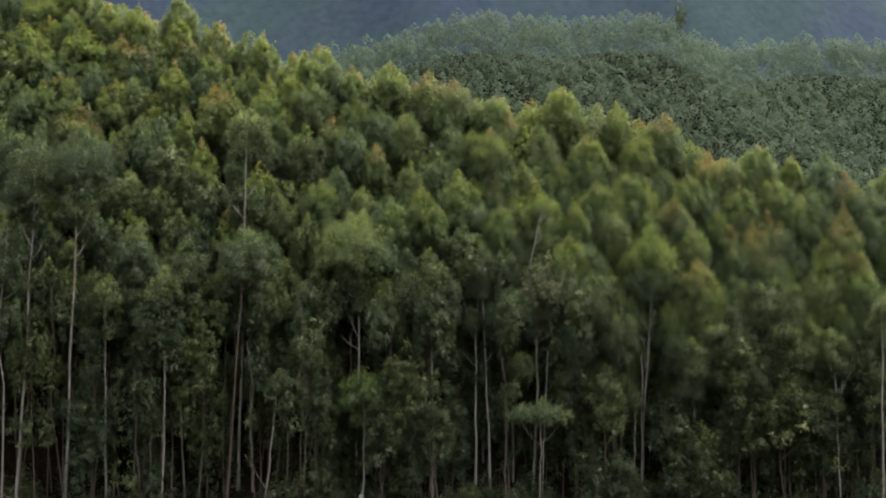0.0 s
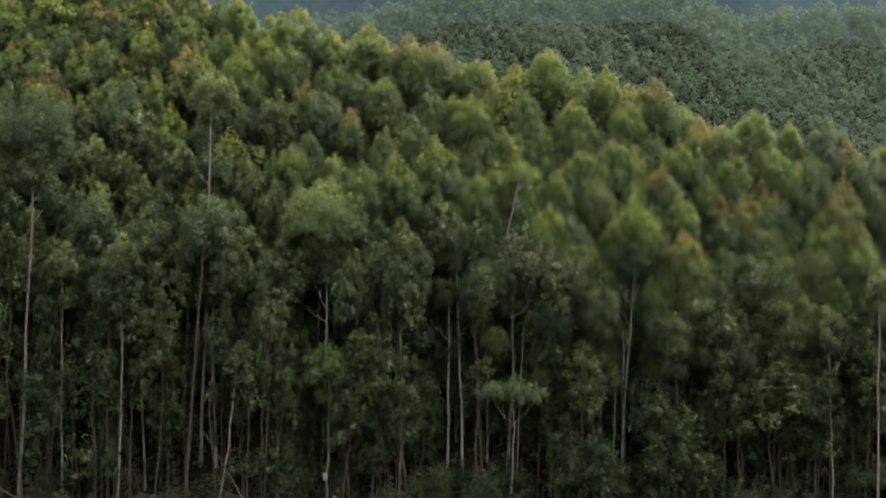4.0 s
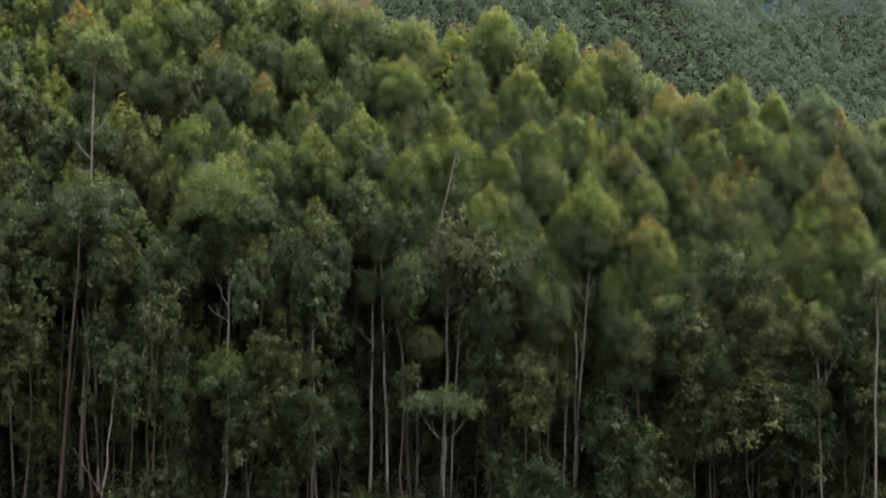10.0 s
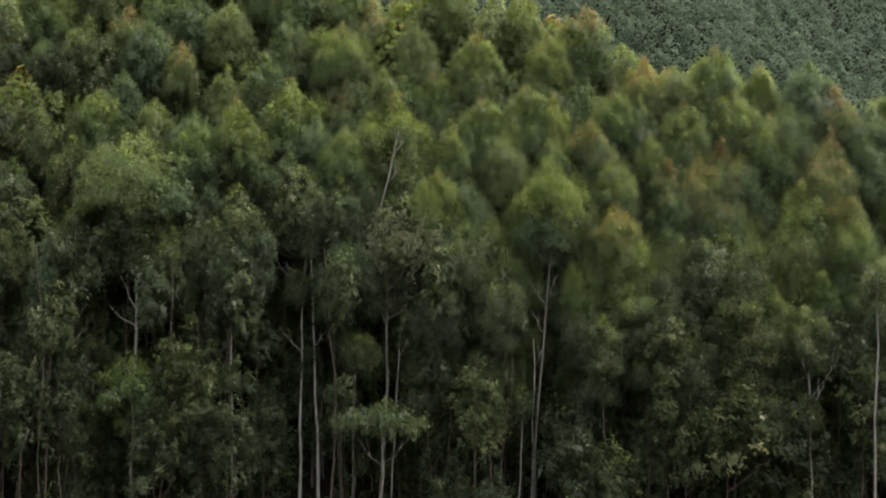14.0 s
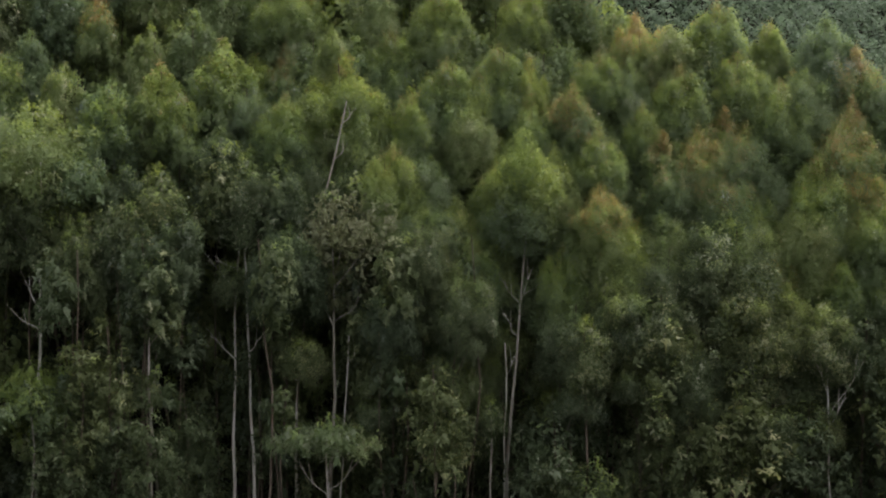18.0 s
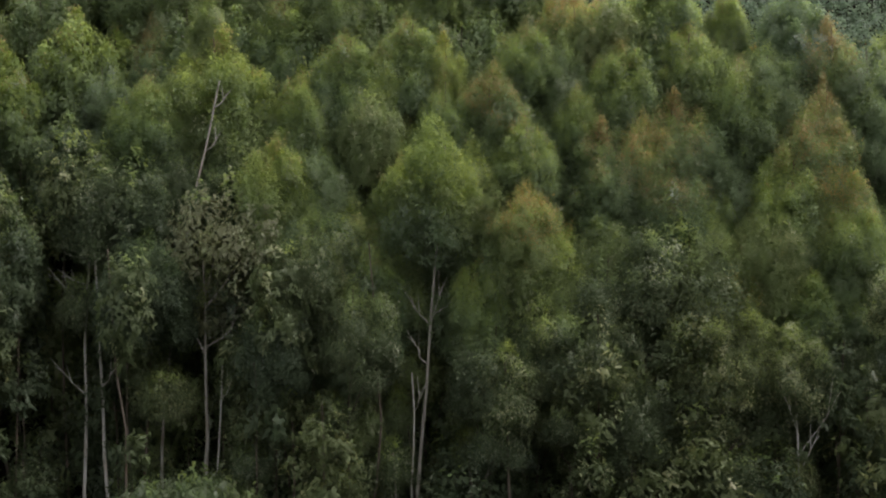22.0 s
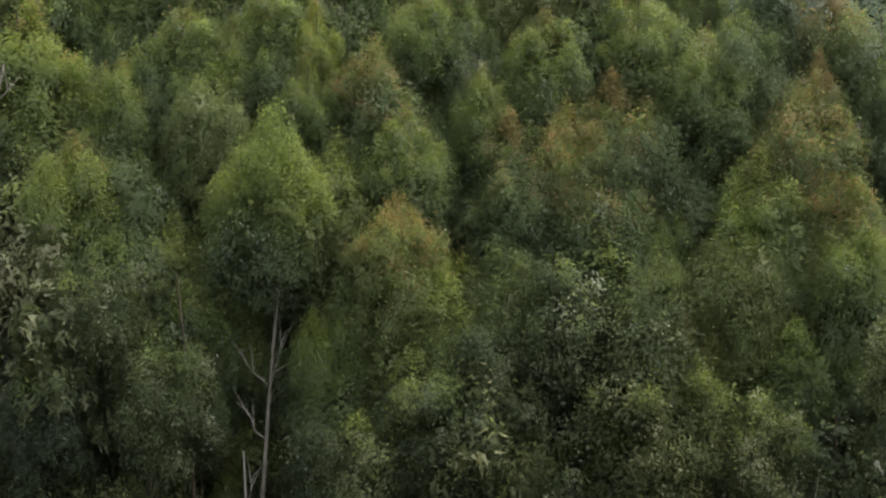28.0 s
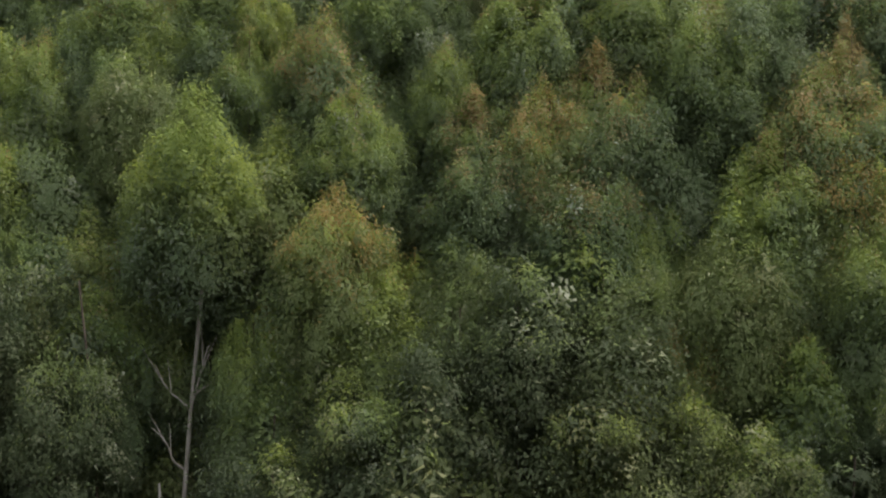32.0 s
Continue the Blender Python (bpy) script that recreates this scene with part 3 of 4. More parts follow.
# young trees in front of them: kind, x, y, height of the tip, crown width
YOUNG_TREES = [
    (0, -23.3, 115.5, 29.6, 5.5), (2, -25.2, 115.5, 23.0, 5.5), (2, -30.0, 115.5, 19.6, 5.2),
    (1, -10.2, 115.5, 21.8, 4.6), (2, -7.4, 115.5, 20.5, 3.6),
    (2, 1.8, 115.5, 23.5, 4.6), (1, 22.1, 115.5, 21.1, 4.6), (1, 29.2, 115.5, 18.1, 5.2), (1, 41.0, 115.5, 21.0, 6.4),
    (0, 44.6, 115.5, 18.6, 5.2), (1, 35.7, 115.5, 25.7, 4.6), (1, -0.5, 115.5, 17.7, 4.6), (1, 4.7, 115.5, 18.3, 4.0),
    (2, -35.6, 115.5, 27.0, 4.6), (2, -19.3, 115.5, 25.8, 4.6), (1, 50.0, 115.5, 22.1, 5.2),
]
for i, (v, x, y, top, width) in enumerate(YOUNG_TREES):
    kinds.stand(("young", v), x, y, top, width, 2.1 * i)


# the rest of the hillside stand, in uneven planting rows
rng = random.Random(4)
row_y = 118.6
while row_y < 160:
    x = -68 + rng.uniform(0, 2)
    while x < 84:
        px, py = x + rng.uniform(-0.9, 0.9), row_y + rng.uniform(-0.7, 0.7)
        x += 2.5
        if py > crest_y(px) + 3.5 or masked(px, py) or any((px - a) ** 2 + ((py - b) * 1.4) ** 2 < 2.25**2 for a, b in taken):
            continue
        u = rng.random()
        style = "fresh" if u < 0.42 else "red" if u < 0.68 else "deep" if u < 0.95 else "grey"
        # Low and left-hand trees take darker leaf colours for the shade there.
        if (px < 8 and py < 126 and u > 0.12) or (px < -18 and py < 133 and u > 0.4):
            style = "deep"
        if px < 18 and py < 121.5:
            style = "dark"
        low = 1.8 if 16 < px < 60 and py < 126 else 0.0
        top, width = canopy_top(px, py) - low + rng.uniform(-1.7, 0.3), rng.uniform(3.3, 4.5)
        if py > crest_y(px) - 0.5 or px < -46 or px > 62:
            taken.append((px, py))
            woods.append(("deep" if u < 0.2 else style, px, py, top, width))
        else:
            stand(style, px, py, top, width)
    row_y += 2.25
# shorter trees that close the gaps under and between the crowns
row_y = 119.0
while row_y < 152:
    for i in range(56):
        px, py = -68 + 2.7 * i + rng.uniform(-1, 1), row_y + rng.uniform(-0.8, 0.8)
        if py > crest_y(px) + 2.5 or masked(px, py) or any((px - a) ** 2 + (py - b) ** 2 < (1.15 if 8 < px < 60 and py < 128 else 1.6) ** 2 for a, b in taken):
            continue
        taken.append((px, py))
        (short if -6 < px < 60 and py < 127 else woods).append(("dark" if px < 18 and py < 122.5 else "deep" if rng.random() < 0.8 else "fresh", px, py, canopy_top(px, py) - rng.uniform(1.2, 3.2), rng.uniform(3.8, 5.0)))
    row_y += 1.5
for i in range(300):
    px = -68 + 150 * (i + rng.random()) / 300
    py = rng.uniform(122.5, crest_y(px) + 2.5) if i % 3 else rng.uniform(121.5, 124)
    if not masked(px, py):
        woods.append(("deep", px, py, max(canopy_top(px, py) - (rng.uniform(4.5, 9) if i % 3 else rng.uniform(6, 18)), ground_z(px, py) + 5), rng.uniform(4.2, 5.6)))


for style, px, py, top, width in short:
    kinds.stand((style, "near" if px > 9 and py < 124 else "mid", int(px) % 3), px, py, top, width, px * 3.0)


# low growth that closes the view under the forked tree
for i, (x, y, top, width) in enumerate([(-6.4, 118.6, 18.5, 4.0), (-5.0, 119.6, 16.5, 4.2), (-3.4, 118.8, 19.0, 3.8), (-1.6, 119.4, 17.0, 4.2), (-0.4, 118.4, 19.5, 3.6), (-4.4, 117.6, 11.0, 3.4), (-1.2, 117.4, 10.0, 3.4), (-6.6, 117.4, 12.5, 3.2)]):
    kinds.stand(("young", 1 + i % 2), x, y, top, width, 1.9 * i)


# single trees of marked shape at the edge: trunk from base to tip with a sideways bow, then bare limbs (height, reach along x, rise)
def edge_tree(label, base, tip, bow, r, limbs=(), tops=(), bark=BARK_PALE, seed=1, low=3, lead=0.5, shade=True, name="eucalyptus_tree", flat=0.6, dun=False):
    """tops: crowns as (along x, along y, height of the tip, width, depth, fresh share, grey share)."""
    rng = np.random.default_rng(seed)
    x, y = base
    z = ground_z(x, y)
    root = tagged(new(name), label, "tree", EDGE)
    root.location = (x, y, z)
    end = Vector((tip[0] - x, tip[1] - y, tip[2] - z))
    pts = []
    for i in range(10):
        t = i / 9
        pts.append(Vector((0, 0, -0.5)).lerp(end, t) + Vector((bow * math.sin(math.pi * t) + rng.normal(0, 0.06), rng.normal(0, 0.06), 0)))
    stem("trunk", pts, r, 0.045, bark, root, 9)
    for height, reach, rise in limbs:
        t = (height - z) / end.z
        k = min(max(int(t * 9), 0), 8)
        p = pts[k].lerp(pts[k + 1], min(max(t * 9 - k, 0), 1))
        q = p + Vector((reach, rng.uniform(-0.6, 0.2), rise))
        sag, sway = rng.uniform(-0.16, 0.1), rng.normal(0, 0.10)
        line = [p.lerp(q, u) + Vector((sway * math.sin(2.2 * math.pi * u), 0, sag * abs(reach) * math.sin(math.pi * u) + 0.04 * math.sin(9 * u))) for u in (0, 0.17, 0.34, 0.5, 0.67, 0.84, 1)]
        limb = stem("limb", line, 0.34 * r, 0.016, bark, root, 6)
        for m, side in ((3, 1), (4, -1)):
            e = line[m] + Vector((0.35 * reach + 0.3 * side, rng.uniform(-0.3, 0.3), 0.45 * abs(rise) + 0.4))
            stem("twig", [line[m], line[m].lerp(e, 0.5), e], 0.03, 0.01, bark, limb, 4)
    for dx, dy, top, width, depth, fresh, grey in tops:
        blade = (0.20, 0.092) if x < 18 else (0.108, 0.050)
        # Fewer pale leaves, fewest at the left, as shade put in colour.
        fresh = fresh * 0.75 - (0.2 if x < -8 else 0.1)
        c = crown(rng, root, int((330 if x < 18 else 1150) * width * depth), width, depth * 1.5, top - z, clumps=int(5 + 2.4 * width), lead=lead, flat=flat, pointed=0.6, fill=0.35, blade=blade, fresh=fresh, grey=grey, folded=False, shade=shade)
        c.location = (dx, dy, 0)
        if dun:
            c.data.materials[0] = LEAF_DUN
        for i in range(low):
            w = width * rng.uniform(0.3, 0.55)
            c = crown(rng, root, int((130 if x < 18 else 480) * width * w), w, w * rng.uniform(0.6, 1.0), top - z - depth * rng.uniform(0.6, 1.7), clumps=3, pointed=0.5, fill=0.3, blade=blade, fresh=fresh * 0.7, grey=grey + 0.05, folded=False, shade=shade, name="lower_foliage")
            c.location = (dx + width * rng.uniform(-0.42, 0.42), dy + rng.uniform(0.1, 1.2), 0)
    taken.append((x, y))
    return root


# the marked trees: base, tip, bow, radius, limbs, crowns
edge_tree("eucalyptus with a pale forked bare trunk under a broad crown", (-3.6, 119.2), (-3.1, 119.2, 33.2), 0.1, 0.18, [(27.6, -1.7, 1.1), (27.7, 0.9, 0.8), (23.6, -1.3, 2.7), (22.2, -1.6, 1.3)], [(0.2, 0.5, 37.0, 7.6, 4.4, 0.42, 0.04), (-2.6, 0.3, 34.0, 3.6, 2.4, 0.35, 0.05), (2.8, 0.4, 33.8, 3.8, 2.6, 0.3, 0.06)], bark=BARK_WHITE, seed=11, low=0, shade=False)
edge_tree("tall pale straight trunk with bare crooked side limbs", (9.1, 119.5), (9.5, 119.5, 31.0), -0.1, 0.135, [(24.8, -1.9, 2.0), (26.2, -1.4, 0.5), (20.5, -1.6, 1.5), (27.6, -2.4, 1.3), (28.4, -1.2, 2.0)], [(-0.6, 0.6, 34.6, 4.2, 3.6, 0.35, 0.08), (-2.0, 0.2, 30.6, 2.6, 1.8, 0.2, 0.1)], bark=BARK_WHITE, lead=0.7, flat=1.0, seed=12, low=0)
edge_tree("pale leaning trunk beside another, limb rising to one side", (10.6, 119.0), (9.7, 119.0, 31.0), 0.1, 0.14, [(25.6, 1.5, 2.6), (21.0, 0.9, 1.0), (27.4, 1.9, 2.2), (28.6, 1.0, 1.8)], [(1.2, 0.6, 33.2, 3.4, 3.0, 0.2, 0.1)], bark=BARK_WHITE, lead=0.7, flat=1.0, seed=13, low=0)
edge_tree("broad grey-green eucalyptus crown on forking pale limbs", (15.2, 119.0), (15.6, 119.0, 27.5), 0.1, 0.2, [(22.6, -1.6, 3.0), (22.8, 1.8, 1.9), (24.5, 0.5, 4.4), (25.0, 3.0, 3.6)], [(1.7, 0.7, 32.3, 6.6, 4.0, 0.1, 0.2), (-0.8, 0.6, 31.0, 3.0, 2.6, 0.1, 0.22), (4.2, 0.8, 30.6, 3.4, 3.2, 0.12, 0.2), (2.6, 1.2, 27.8, 4.6, 2.8, 0.1, 0.15), (0.2, 1.4, 28.0, 3.6, 2.6, 0.1, 0.15)], flat=0.85, dun=True, seed=14, shade=False)
edge_tree("slender eucalyptus with a pointed yellow-green crown above a forked stem", (26.4, 118.2), (28.2, 118.4, 33.5), -0.2, 0.15, [(24.3, 0.7, 2.2), (24.6, 1.7, 1.7), (24.1, -1.1, 1.7), (22.2, -1.0, 1.5)], [(1.1, 0.2, 35.4, 3.0, 4.2, 0.85, 0.0), (2.2, -0.3, 33.5, 2.8, 3.2, 0.7, 0.0), (0.1, 0.0, 33.4, 2.4, 2.4, 0.7, 0.0), (1.0, 0.4, 31.4, 4.6, 2.7, 0.3, 0.12), (2.8, 1.5, 28.8, 3.4, 1.6, 0.4, 0.1), (-0.7, 1.6, 28.6, 3.6, 2.6, 0.3, 0.1), (1.2, 2.2, 26.8, 4.6, 2.6, 0.25, 0.1), (0.4, 2.2, 23.2, 4.4, 2.4, 0.2, 0.1)], bark=BARK_PALE, seed=15, low=0, shade=False, lead=0.8)
edge_tree("thin pale trunk close beside a forked stem", (25.4, 117.0), (25.6, 117.0, 17.6), 0.05, 0.085, [], [(0.0, 0.2, 18.6, 2.4, 2.2, 0.3, 0.1)], seed=16)
edge_tree("leaning small eucalyptus with pale forked branches and fresh leaves", (28.0, 116.4), (32.4, 116.4, 23.0), -0.5, 0.14, [(18.9, 0.9, 2.2), (17.0, -0.7, 1.2)], [(5.0, 0.2, 25.8, 3.8, 3.4, 0.4, 0.08), (6.6, 0.0, 23.4, 3.2, 2.6, 0.4, 0.08), (3.2, -0.3, 20.6, 3.0, 2.0, 0.3, 0.12)], seed=17)
edge_tree("small eucalyptus with bare silvery branches spreading to one side", (46.4, 115.0), (45.8, 115.0, 22.0), 0.2, 0.08, [(17.6, 1.9, 3.4), (17.0, 0.8, 1.9), (19.0, -0.9, 2.0)], [(-0.6, 0.3, 24.4, 3.2, 3.0, 0.35, 0.2)], bark=BARK_WHITE, seed=18)
edge_tree("straight grey pole trunk at the forest edge", (49.7, 112.2), (49.8, 112.2, 27.0), 0.0, 0.12, [], [(0.6, 0.1, 28.0, 3.0, 2.6, 0.25, 0.25)], seed=19)
edge_tree("crooked bare pale stem bending over among the crowns", (13.1, 119.7), (16.3, 119.7, 37.0), -1.1, 0.11, [(33.0, 0.8, 1.1), (35.4, 0.7, 0.9)], [], seed=20)
edge_tree("tall eucalyptus with a long bare pale trunk and thin limbs", (-37.6, 116.0), (-35.8, 116.0, 42.0), 0.2, 0.19, [(33.0, -1.6, 3.2), (36.0, 1.2, 2.4), (31.5, 1.2, 2.0)], [(1.8, 0.2, 44.5, 5.4, 5.0, 0.2, 0.08), (0.4, -0.2, 39.6, 3.6, 2.4, 0.2, 0.15)], seed=21)
edge_tree("tall eucalyptus with a bare pinkish trunk and open limbs", (-32.6, 116.0), (-31.4, 116.0, 43.0), -0.1, 0.2, [(34.0, 1.9, 3.0), (35.0, -1.7, 2.6), (32.0, 1.2, 1.4)], [(1.4, 0.2, 45.4, 6.2, 5.4, 0.2, 0.08), (1.0, -0.3, 39.0, 4.4, 2.2, 0.15, 0.25)], seed=22)
edge_tree("eucalyptus with a pale trunk showing through its crown", (-15.8, 119.6), (-14.9, 119.6, 45.4), 0.0, 0.18, [(38.0, 1.4, 1.6), (36.0, -1.2, 1.4)], [(0.8, 0.5, 48.0, 4.6, 3.4, 0.5, 0.03), (0.6, 1.6, 40.0, 3.6, 2.6, 0.3, 0.05)], seed=23)
edge_tree("rust-streaked leaning trunk with a dark high crown", (-16.5, 116.0), (-14.7, 116.0, 33.0), -0.1, 0.2, [(28.0, 1.0, 1.6)], [(1.6, 0.2, 35.0, 4.8, 4.0, 0.25, 0.08)], BARK_DULL, seed=24)
edge_tree("bare thin trunk leaning in the shade", (-12.9, 114.0), (-11.2, 114.0, 19.0), 0.1, 0.09, [], [(1.8, 0.2, 20.5, 2.6, 2.0, 0.2, 0.2)], seed=25)
for i, (x, y, top) in enumerate([(-22.8, 115.0, 31.0), (-23.8, 115.2, 27.0), (13.2, 120.6, 28.0), (31.0, 115.2, 23.5), (-28.4, 115.6, 30.0), (-40.0, 115.0, 33.0), (4.4, 116.4, 27.5), (-8.6, 115.4, 25.0)]):
    edge_tree("thin bare-trunked eucalyptus standing before the dark interior", (x, y), (x + 0.3 * math.sin(3 * i), y, top - 1), 0.3 * math.cos(2 * i), 0.12, [(top - 6, 0.8 * (-1) ** i, 1.3)], [(0.2, 0.1, top, 3.4, 3.0, 0.28, 0.12)], (BARK_PALE, BARK_DULL)[i % 2], seed=40 + i)

edge_tree("slim eucalyptus with a rounded fresh green crown below taller trees", (-2.8, 116.0), (-2.7, 116.0, 19.0), 0.2, 0.12, [(16.0, 0.8, 1.0)], [(0.1, 0.1, 20.6, 4.6, 3.0, 0.75, 0.04)], seed=61, shade=False)

edge_tree("low spreading eucalyptus with a flat grey-green crown", (15.2, 115.4), (15.4, 115.4, 16.0), 0.2, 0.10, [(12.6, -1.8, 2.2), (12.9, 2.0, 2.0), (13.8, 0.9, 1.8)], [(0.2, 0.0, 17.3, 4.4, 1.6, 0.2, 0.2), (-2.0, -0.2, 16.9, 3.0, 1.3, 0.2, 0.25), (2.2, 0.1, 16.8, 3.2, 1.3, 0.2, 0.2)], seed=62, low=0, lead=0.6, shade=False)
for i, (x, tip, top) in enumerate([(26.2, 26.5, 21.6), (15.9, 16.6, 22.0)]):
    edge_tree("slim pale stem rising from a clump of stems", (x, 118.0), (tip, 118.0, top), 0.15 - 0.2 * i, 0.055, [(top - 2, 0.5, 1.4)], [], bark=BARK_WHITE, seed=70 + i)

# a fallen dead pole that leans at the forest foot
pole = tagged(new("fallen_pole"), "pale dead pole lying askew at the forest foot", "dead wood")
pole.location = (-9.4, 112.0, FLOOR)
stem("stem", [(0, 0, -0.1), (-1.4, 0.3, 2.3), (-3.2, 0.6, 5.2), (-4.9, 0.9, 7.8)], 0.075, 0.03, BARK_DULL, pole, 7)

for line in ([(-28.6, 111.6, FLOOR - 0.2), (-33.0, 112.0, 6.7), (-36.4, 112.3, 8.2), (-39.6, 112.6, 9.5)], [(-22.6, 111.0, FLOOR - 0.2), (-27.4, 111.6, 5.3), (-31.5, 112.0, 6.1)]):
    log = tagged(new("fallen_branch"), "long dead branch lying aslant over the undergrowth", "dead wood")
    log.location = line[0]
    stem("stem", [Vector(p) - Vector(line[0]) for p in line], 0.08, 0.03, BARK_DULL, log, 6)

# trunks and young growth along and under the forest edge
for x in (-24.5, -21.9, -9.1, -1.2, 5.1, 12.2, 19.6):
    kinds.stand(("pole", int(x) % 2), x, 115.8, rng.uniform(24, 29), rng.uniform(2.2, 2.8), rng.uniform(0, 6.28))
for i in range(76):
    x, y = -62 + 126 * (i + rng.random()) / 76, rng.uniform(115.6, 121)
    if x > 24 or masked(x, y):
        continue
    kinds.stand(("pole", rng.randrange(2)), x, y, rng.uniform(23, 31), rng.uniform(1.7, 3.0), rng.uniform(0, 6.28))
for a, b, w in MARKED:  # the stand goes on behind the free trunks
    for i in range(5):
        x, y = a + w * (0.5 * i - 1) + rng.uniform(-0.4, 0.4), b + rng.uniform(1.6, 4.0)
        kinds.stand(("pole", i % 2) if i % 2 else ("young", 2), x, y, max(ground_z(x, y) + 9, rng.uniform(18, 27)), rng.uniform(2.4, 3.8), rng.uniform(0, 6.28))
for i in range(120):
    x, y = -64 + 138 * (i + rng.random()) / 120, rng.uniform(115.2, 120.5)
    v = 0 if rng.random() < 0.06 else rng.choice((1, 1, 2))
    top = FLOOR + (rng.uniform(7, 15), rng.uniform(13, 20), rng.uniform(17, 26))[i % 3]
    if top > FLOOR + 10 and masked(x, y):
        top = FLOOR + rng.uniform(3, 6)
    if x < 6 and i % 5 < 3 or x < -14 and i % 5 == 3 or x < 32 and i % 6 == 0:
        continue
    kinds.stand(("young", v), x, y, top, rng.uniform(2.6, 4.4), rng.uniform(0, 6.28))

for i in range(84):
    x, y = -64 + 138 * (i + rng.random()) / 84, rng.uniform(117.5, 121.5)
    if x < 6 and (i % 2 or x < -8 and i % 4):
        continue
    if masked(x, y):
        continue
    kinds.stand(("young", rng.choice((1, 2))), x, y, ground_z(x, y) + rng.uniform(5, 10 if x < 4 else 17), rng.uniform(3.4, 5.0), rng.uniform(0, 6.28))

for i, (x, y, top, width) in enumerate([(23.4, 115.0, 13.0, 4.2), (25.0, 114.6, 10.5, 3.6), (29.4, 114.8, 12.0, 4.0), (31.6, 115.0, 15.0, 4.4), (20.6, 115.2, 14.0, 4.2), (37.8, 115.4, 19.0, 4.6), (33.6, 115.2, 12.0, 4.4), (6.9, 121.8, 22.5, 4.2), (12.3, 121.9, 22.0, 3.8), (13.0, 120.4, 17.0, 3.6), (18.0, 119.8, 19.5, 4.0), (9.2, 122.3, 20.0, 4.4), (12.6, 122.6, 25.0, 4.0), (6.4, 119.4, 16.5, 4.0)]):
    kinds.stand(("young", (1, 2, 1, 0, 2, 1, 2)[i % 7]), x, y, top, width, 0.9 * i)


def undergrowth():
    """Low shrubs and saplings along the foot of the forest, as one leafy mass."""
    rng = np.random.default_rng(21)
    n, per = 420, 240
    x, y = rng.uniform(-66, 72, n), rng.uniform(104.0, 119.5, n)
    tall, wide = rng.uniform(1.0, 4.4, n) * np.where(y < 110, 0.25, np.where(y < 113, 0.5, 1.0)), rng.uniform(1.4, 3.8, n)
    g = np.array([ground_z(a, b) for a, b in zip(x, y)])
    h, a = rng.uniform(0, 1, (n, per)) ** 0.7, rng.uniform(0, 2 * np.pi, (n, per))
    rad = wide[:, None] / 2 * np.sqrt(1 - (1.6 * (h - 0.4)).clip(-0.9, 0.96) ** 2) * rng.uniform(0.6, 1.05, (n, per)) * (1 + 0.3 * np.sin(3 * a + x[:, None]))
    place = np.stack([x[:, None] + rad * np.cos(a), y[:, None] + rad * np.sin(a), g[:, None] + h * tall[:, None]], 2).reshape(-1, 3)
    out = np.stack([np.cos(a), np.sin(a), 0.3 + h], 2).reshape(-1, 3)
    verts, faces = blades(rng, place, out, 0.26, 0.11, 0.6)
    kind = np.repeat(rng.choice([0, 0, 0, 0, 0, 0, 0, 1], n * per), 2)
    ob = mesh_object("undergrowth", verts, faces, [LEAF_BRUSH, LEAF_SHADED], kind)
    return tagged(ob, "dark tangled shrubs and saplings along the forest foot", "undergrowth", kind="stuff")


undergrowth()

# a taller tree on the skyline of the far hill
kinds.stand(("pole", 1), 48.2, 184.0, far_canopy(48.2, 184.0) + 4.5, 1.8, 0.4)

def join_woods():
    """The hillside trees that cannot be told apart, as one mass of crowns and stems."""
    rng = random.Random(8)
    all_v, all_f, all_m, count = [], [], [], 0
    mats = [LEAF_DEEP, LEAF_FRESH, LEAF_RED, LEAF_GREY, LEAF_MID, BARK_DULL]
    for style, x, y, top, width in woods:
        proto = kinds.made[(style, "fill", 0)]
        z = ground_z(x, y)
        s, w, a = (top - z) / proto["tall"], width / proto["wide"], rng.uniform(0, 6.28)
        for part in proto.children:
            me = part.data
            v = np.empty(len(me.vertices) * 3, dtype=np.float32)
            me.vertices.foreach_get("co", v)
            v = v.reshape(-1, 3) * [w, w, s]
            if not part.name.startswith("trunk"):
                v[:, 2] = top - z + (v[:, 2] / s - proto["tall"]) * (0.5 + 0.5 * w)
            v = np.stack([v[:, 0] * math.cos(a) - v[:, 1] * math.sin(a) + x, v[:, 0] * math.sin(a) + v[:, 1] * math.cos(a) + y, v[:, 2] + z], 1)
            f = np.empty(len(me.loops), dtype=np.int32)
            me.loops.foreach_get("vertex_index", f)
            if part.name.startswith("trunk"):
                f = f.reshape(-1, 4)
                f = np.concatenate([f[:, [0, 1, 2]], f[:, [0, 2, 3]]])
                m = np.full(len(f), 5)
            else:
                f = f.reshape(-1, 3)
                m = np.empty(len(f), dtype=np.int32)
                me.polygons.foreach_get("material_index", m)
            all_v.append(v)
            all_f.append(f + count)
            all_m.append(m)
            count += len(v)
    ob = mesh_object("hillside_woods", np.concatenate(all_v), np.concatenate(all_f), mats, np.concatenate(all_m))
    return tagged(ob, "dense mixed-green eucalyptus plantation filling the steep hillside", "woods", kind="stuff")


join_woods()

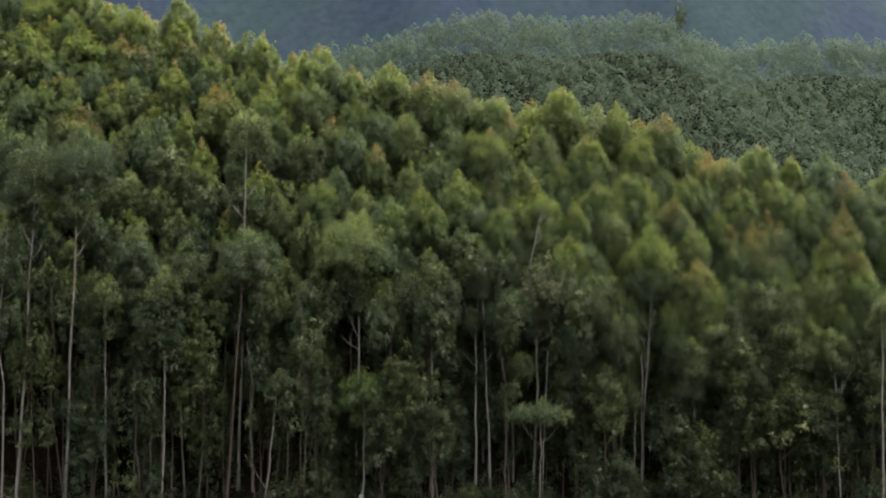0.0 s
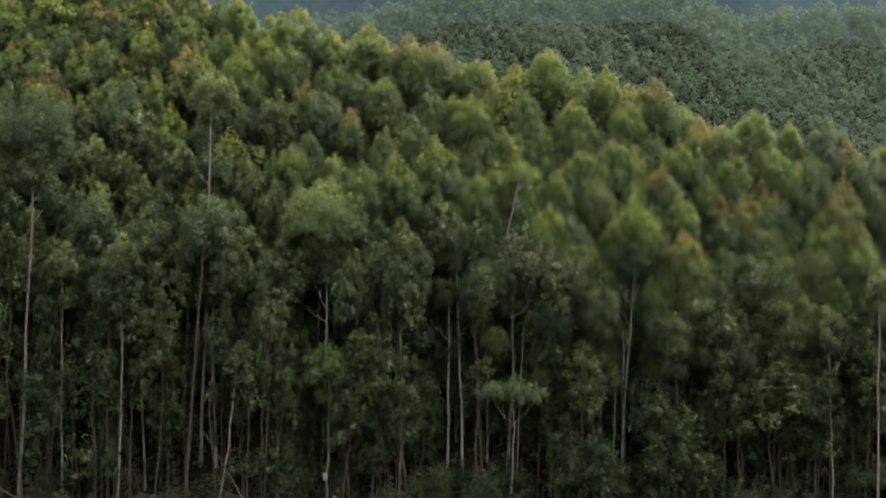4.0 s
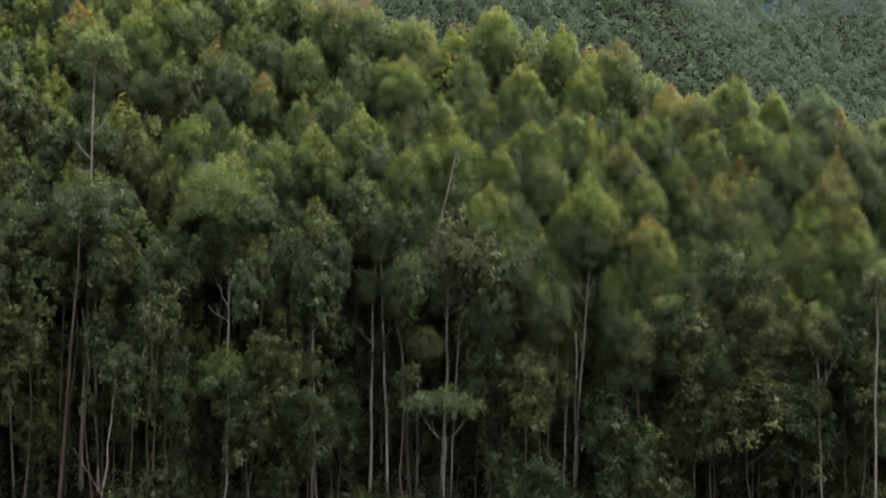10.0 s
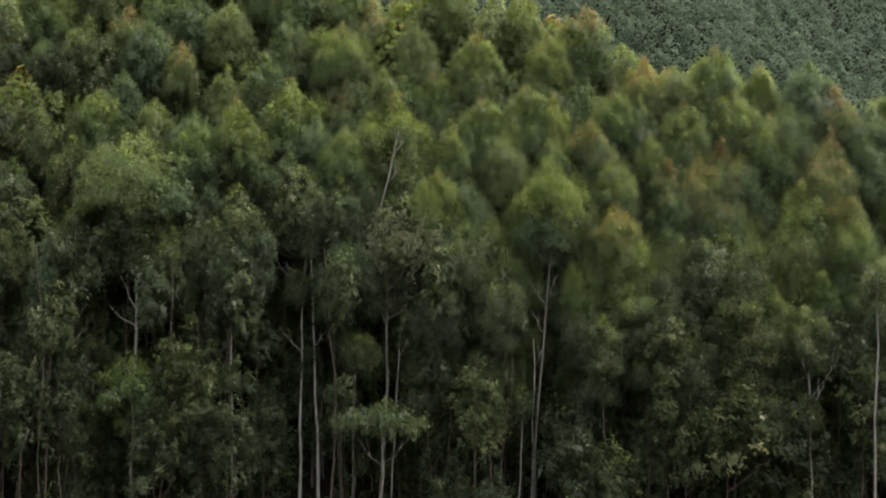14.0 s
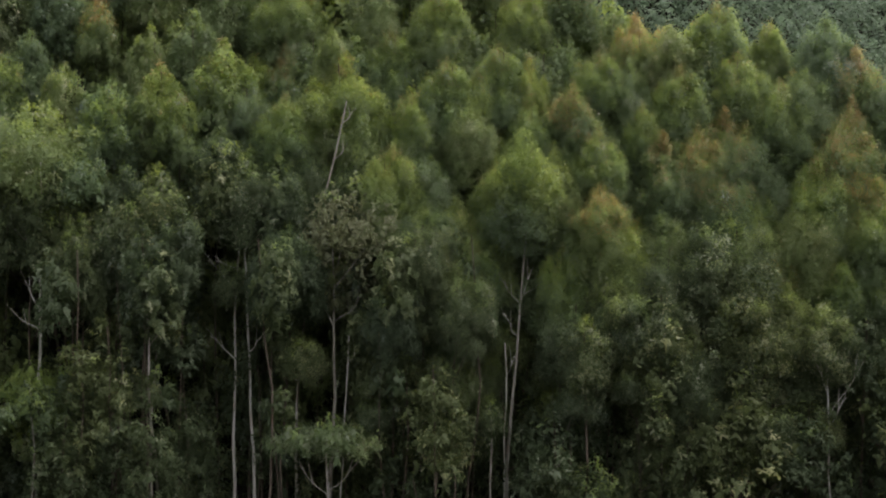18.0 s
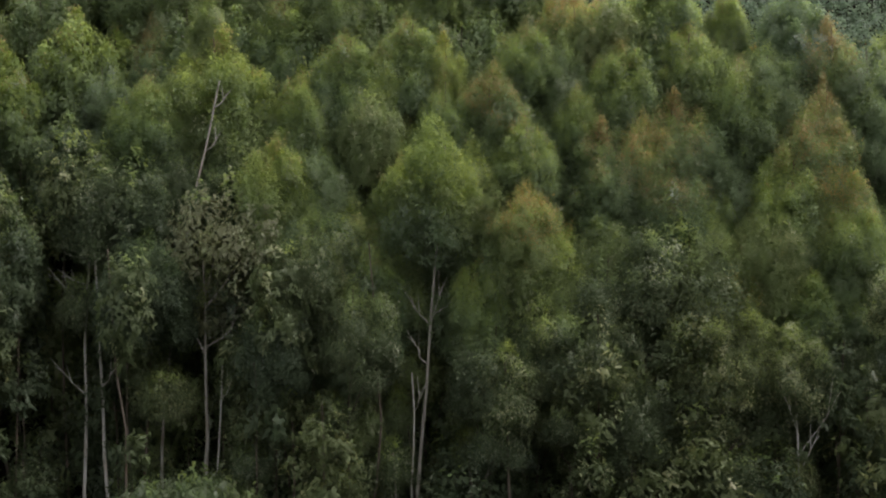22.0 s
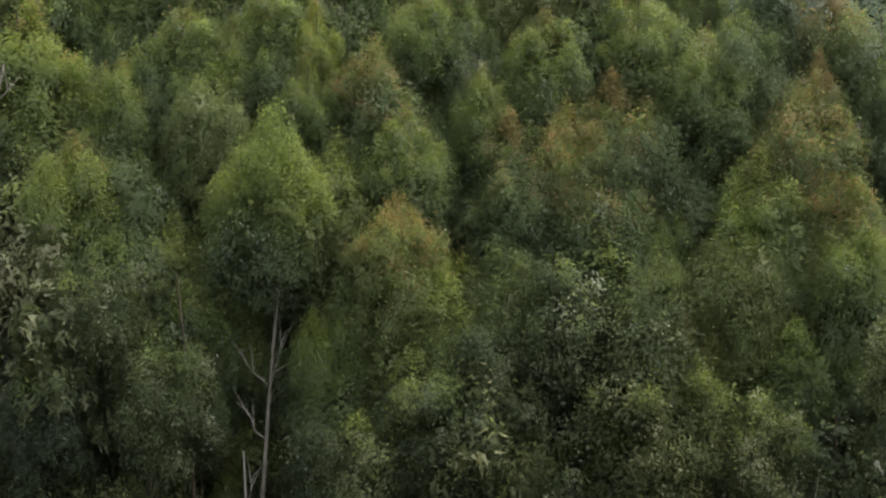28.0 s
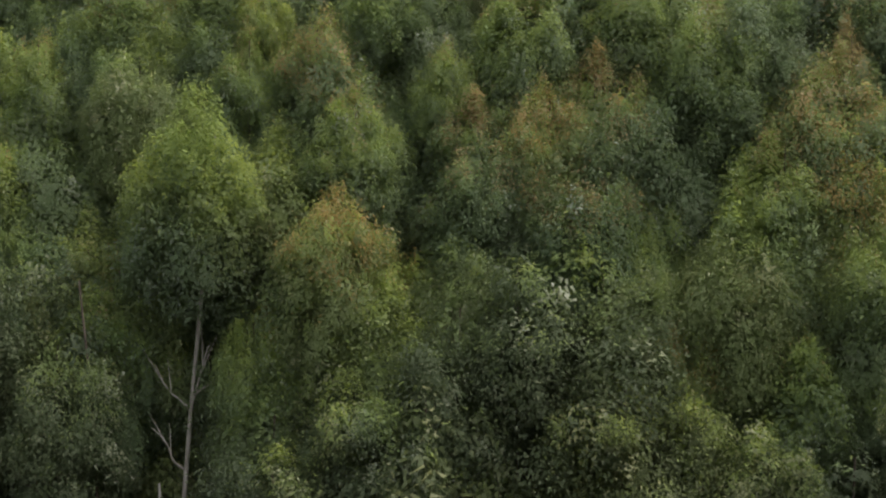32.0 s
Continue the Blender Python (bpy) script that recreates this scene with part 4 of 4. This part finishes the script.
# pale scraps caught at the foot of a trunk
def scrap(x, y, z, wide, tall, seed):
    rng = np.random.default_rng(seed)
    cols, rows_ = 5, 6
    verts, faces = [], []
    for side in (0.0, 0.03):
        for j in range(rows_):
            for i in range(cols):
                pinch = 0.55 + 0.45 * math.sin(math.pi * (j + 0.6) / rows_)
                verts.append(((i / (cols - 1) - 0.5) * wide * pinch + rng.normal(0, 0.02), side + 0.08 * math.sin(2.4 * i + j) + rng.normal(0, 0.015), (j / (rows_ - 1) - 0.5) * tall))
    for k in range(2):
        for j in range(rows_ - 1):
            for i in range(cols - 1):
                a = k * cols * rows_ + j * cols + i
                faces.append((a, a + 1, a + cols + 1, a + cols))
    ob = mesh_object("plastic_scrap", verts, faces, [SCRAP], [0] * len(faces), None, True)
    ob.location = (x, y, z)
    return tagged(ob, "crumpled white plastic scrap caught on a trunk", "litter")


SCRAP, sn, sl, sp = material("white_plastic")
sp.inputs["Base Color"].default_value, sp.inputs["Roughness"].default_value = (0.6, 0.58, 0.54, 1), 0.5
scrap(-2.85, 115.84, 7.3, 0.5, 0.75, 3)
scrap(-1.9, 115.4, 5.2, 0.25, 0.6, 4)

# ---- far woods on the second hill ----
def far_woods():
    rng = np.random.default_rng(9)
    # Trees scaled down, since the hill is set nearer than it lies.
    rows = [(-30 + 1.85 * i + 0.9 * (j % 2), 141.5 + 1.5 * j) for j in range(31) for i in range(78)]
    n, per = len(rows), 190
    x, y = (np.array(rows) + rng.normal(0, 0.42, (n, 2))).T
    wide, high = rng.uniform(2.1, 3.0, n), rng.normal(0, 0.5, n) + np.where(rng.uniform(0, 1, n) < 0.012, 1.6, 0)
    g = np.array([far_canopy(a, b) for a, b in zip(x, y)]) + high
    h, a = rng.uniform(0, 1, (n, per)), rng.uniform(0, 2 * np.pi, (n, per))
    rad = wide[:, None] / 2 * bell(1 - h, 0.95) * rng.uniform(0.75, 1.08, (n, per)) + 0.05
    place = np.stack([x[:, None] + rad * np.cos(a), y[:, None] + rad * np.sin(a), g[:, None] - (1 - h) * 3.6], 2).reshape(-1, 3)
    out = np.stack([np.cos(a), np.sin(a), 0.25 + h], 2).reshape(-1, 3)
    verts, faces = blades(rng, place, out, 0.30, 0.22, 0.4, False, 0.3)
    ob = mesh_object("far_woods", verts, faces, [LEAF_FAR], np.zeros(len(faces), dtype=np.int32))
    return tagged(ob, "dense plantation covering the second hill, blue-green haze in its colour", "woods", kind="stuff")


far_woods()

# prototypes that were never stood anywhere
for key, root in kinds.made.items():
    if key not in kinds.used:
        for part in (*root.children_recursive, root):
            bpy.data.objects.remove(part)
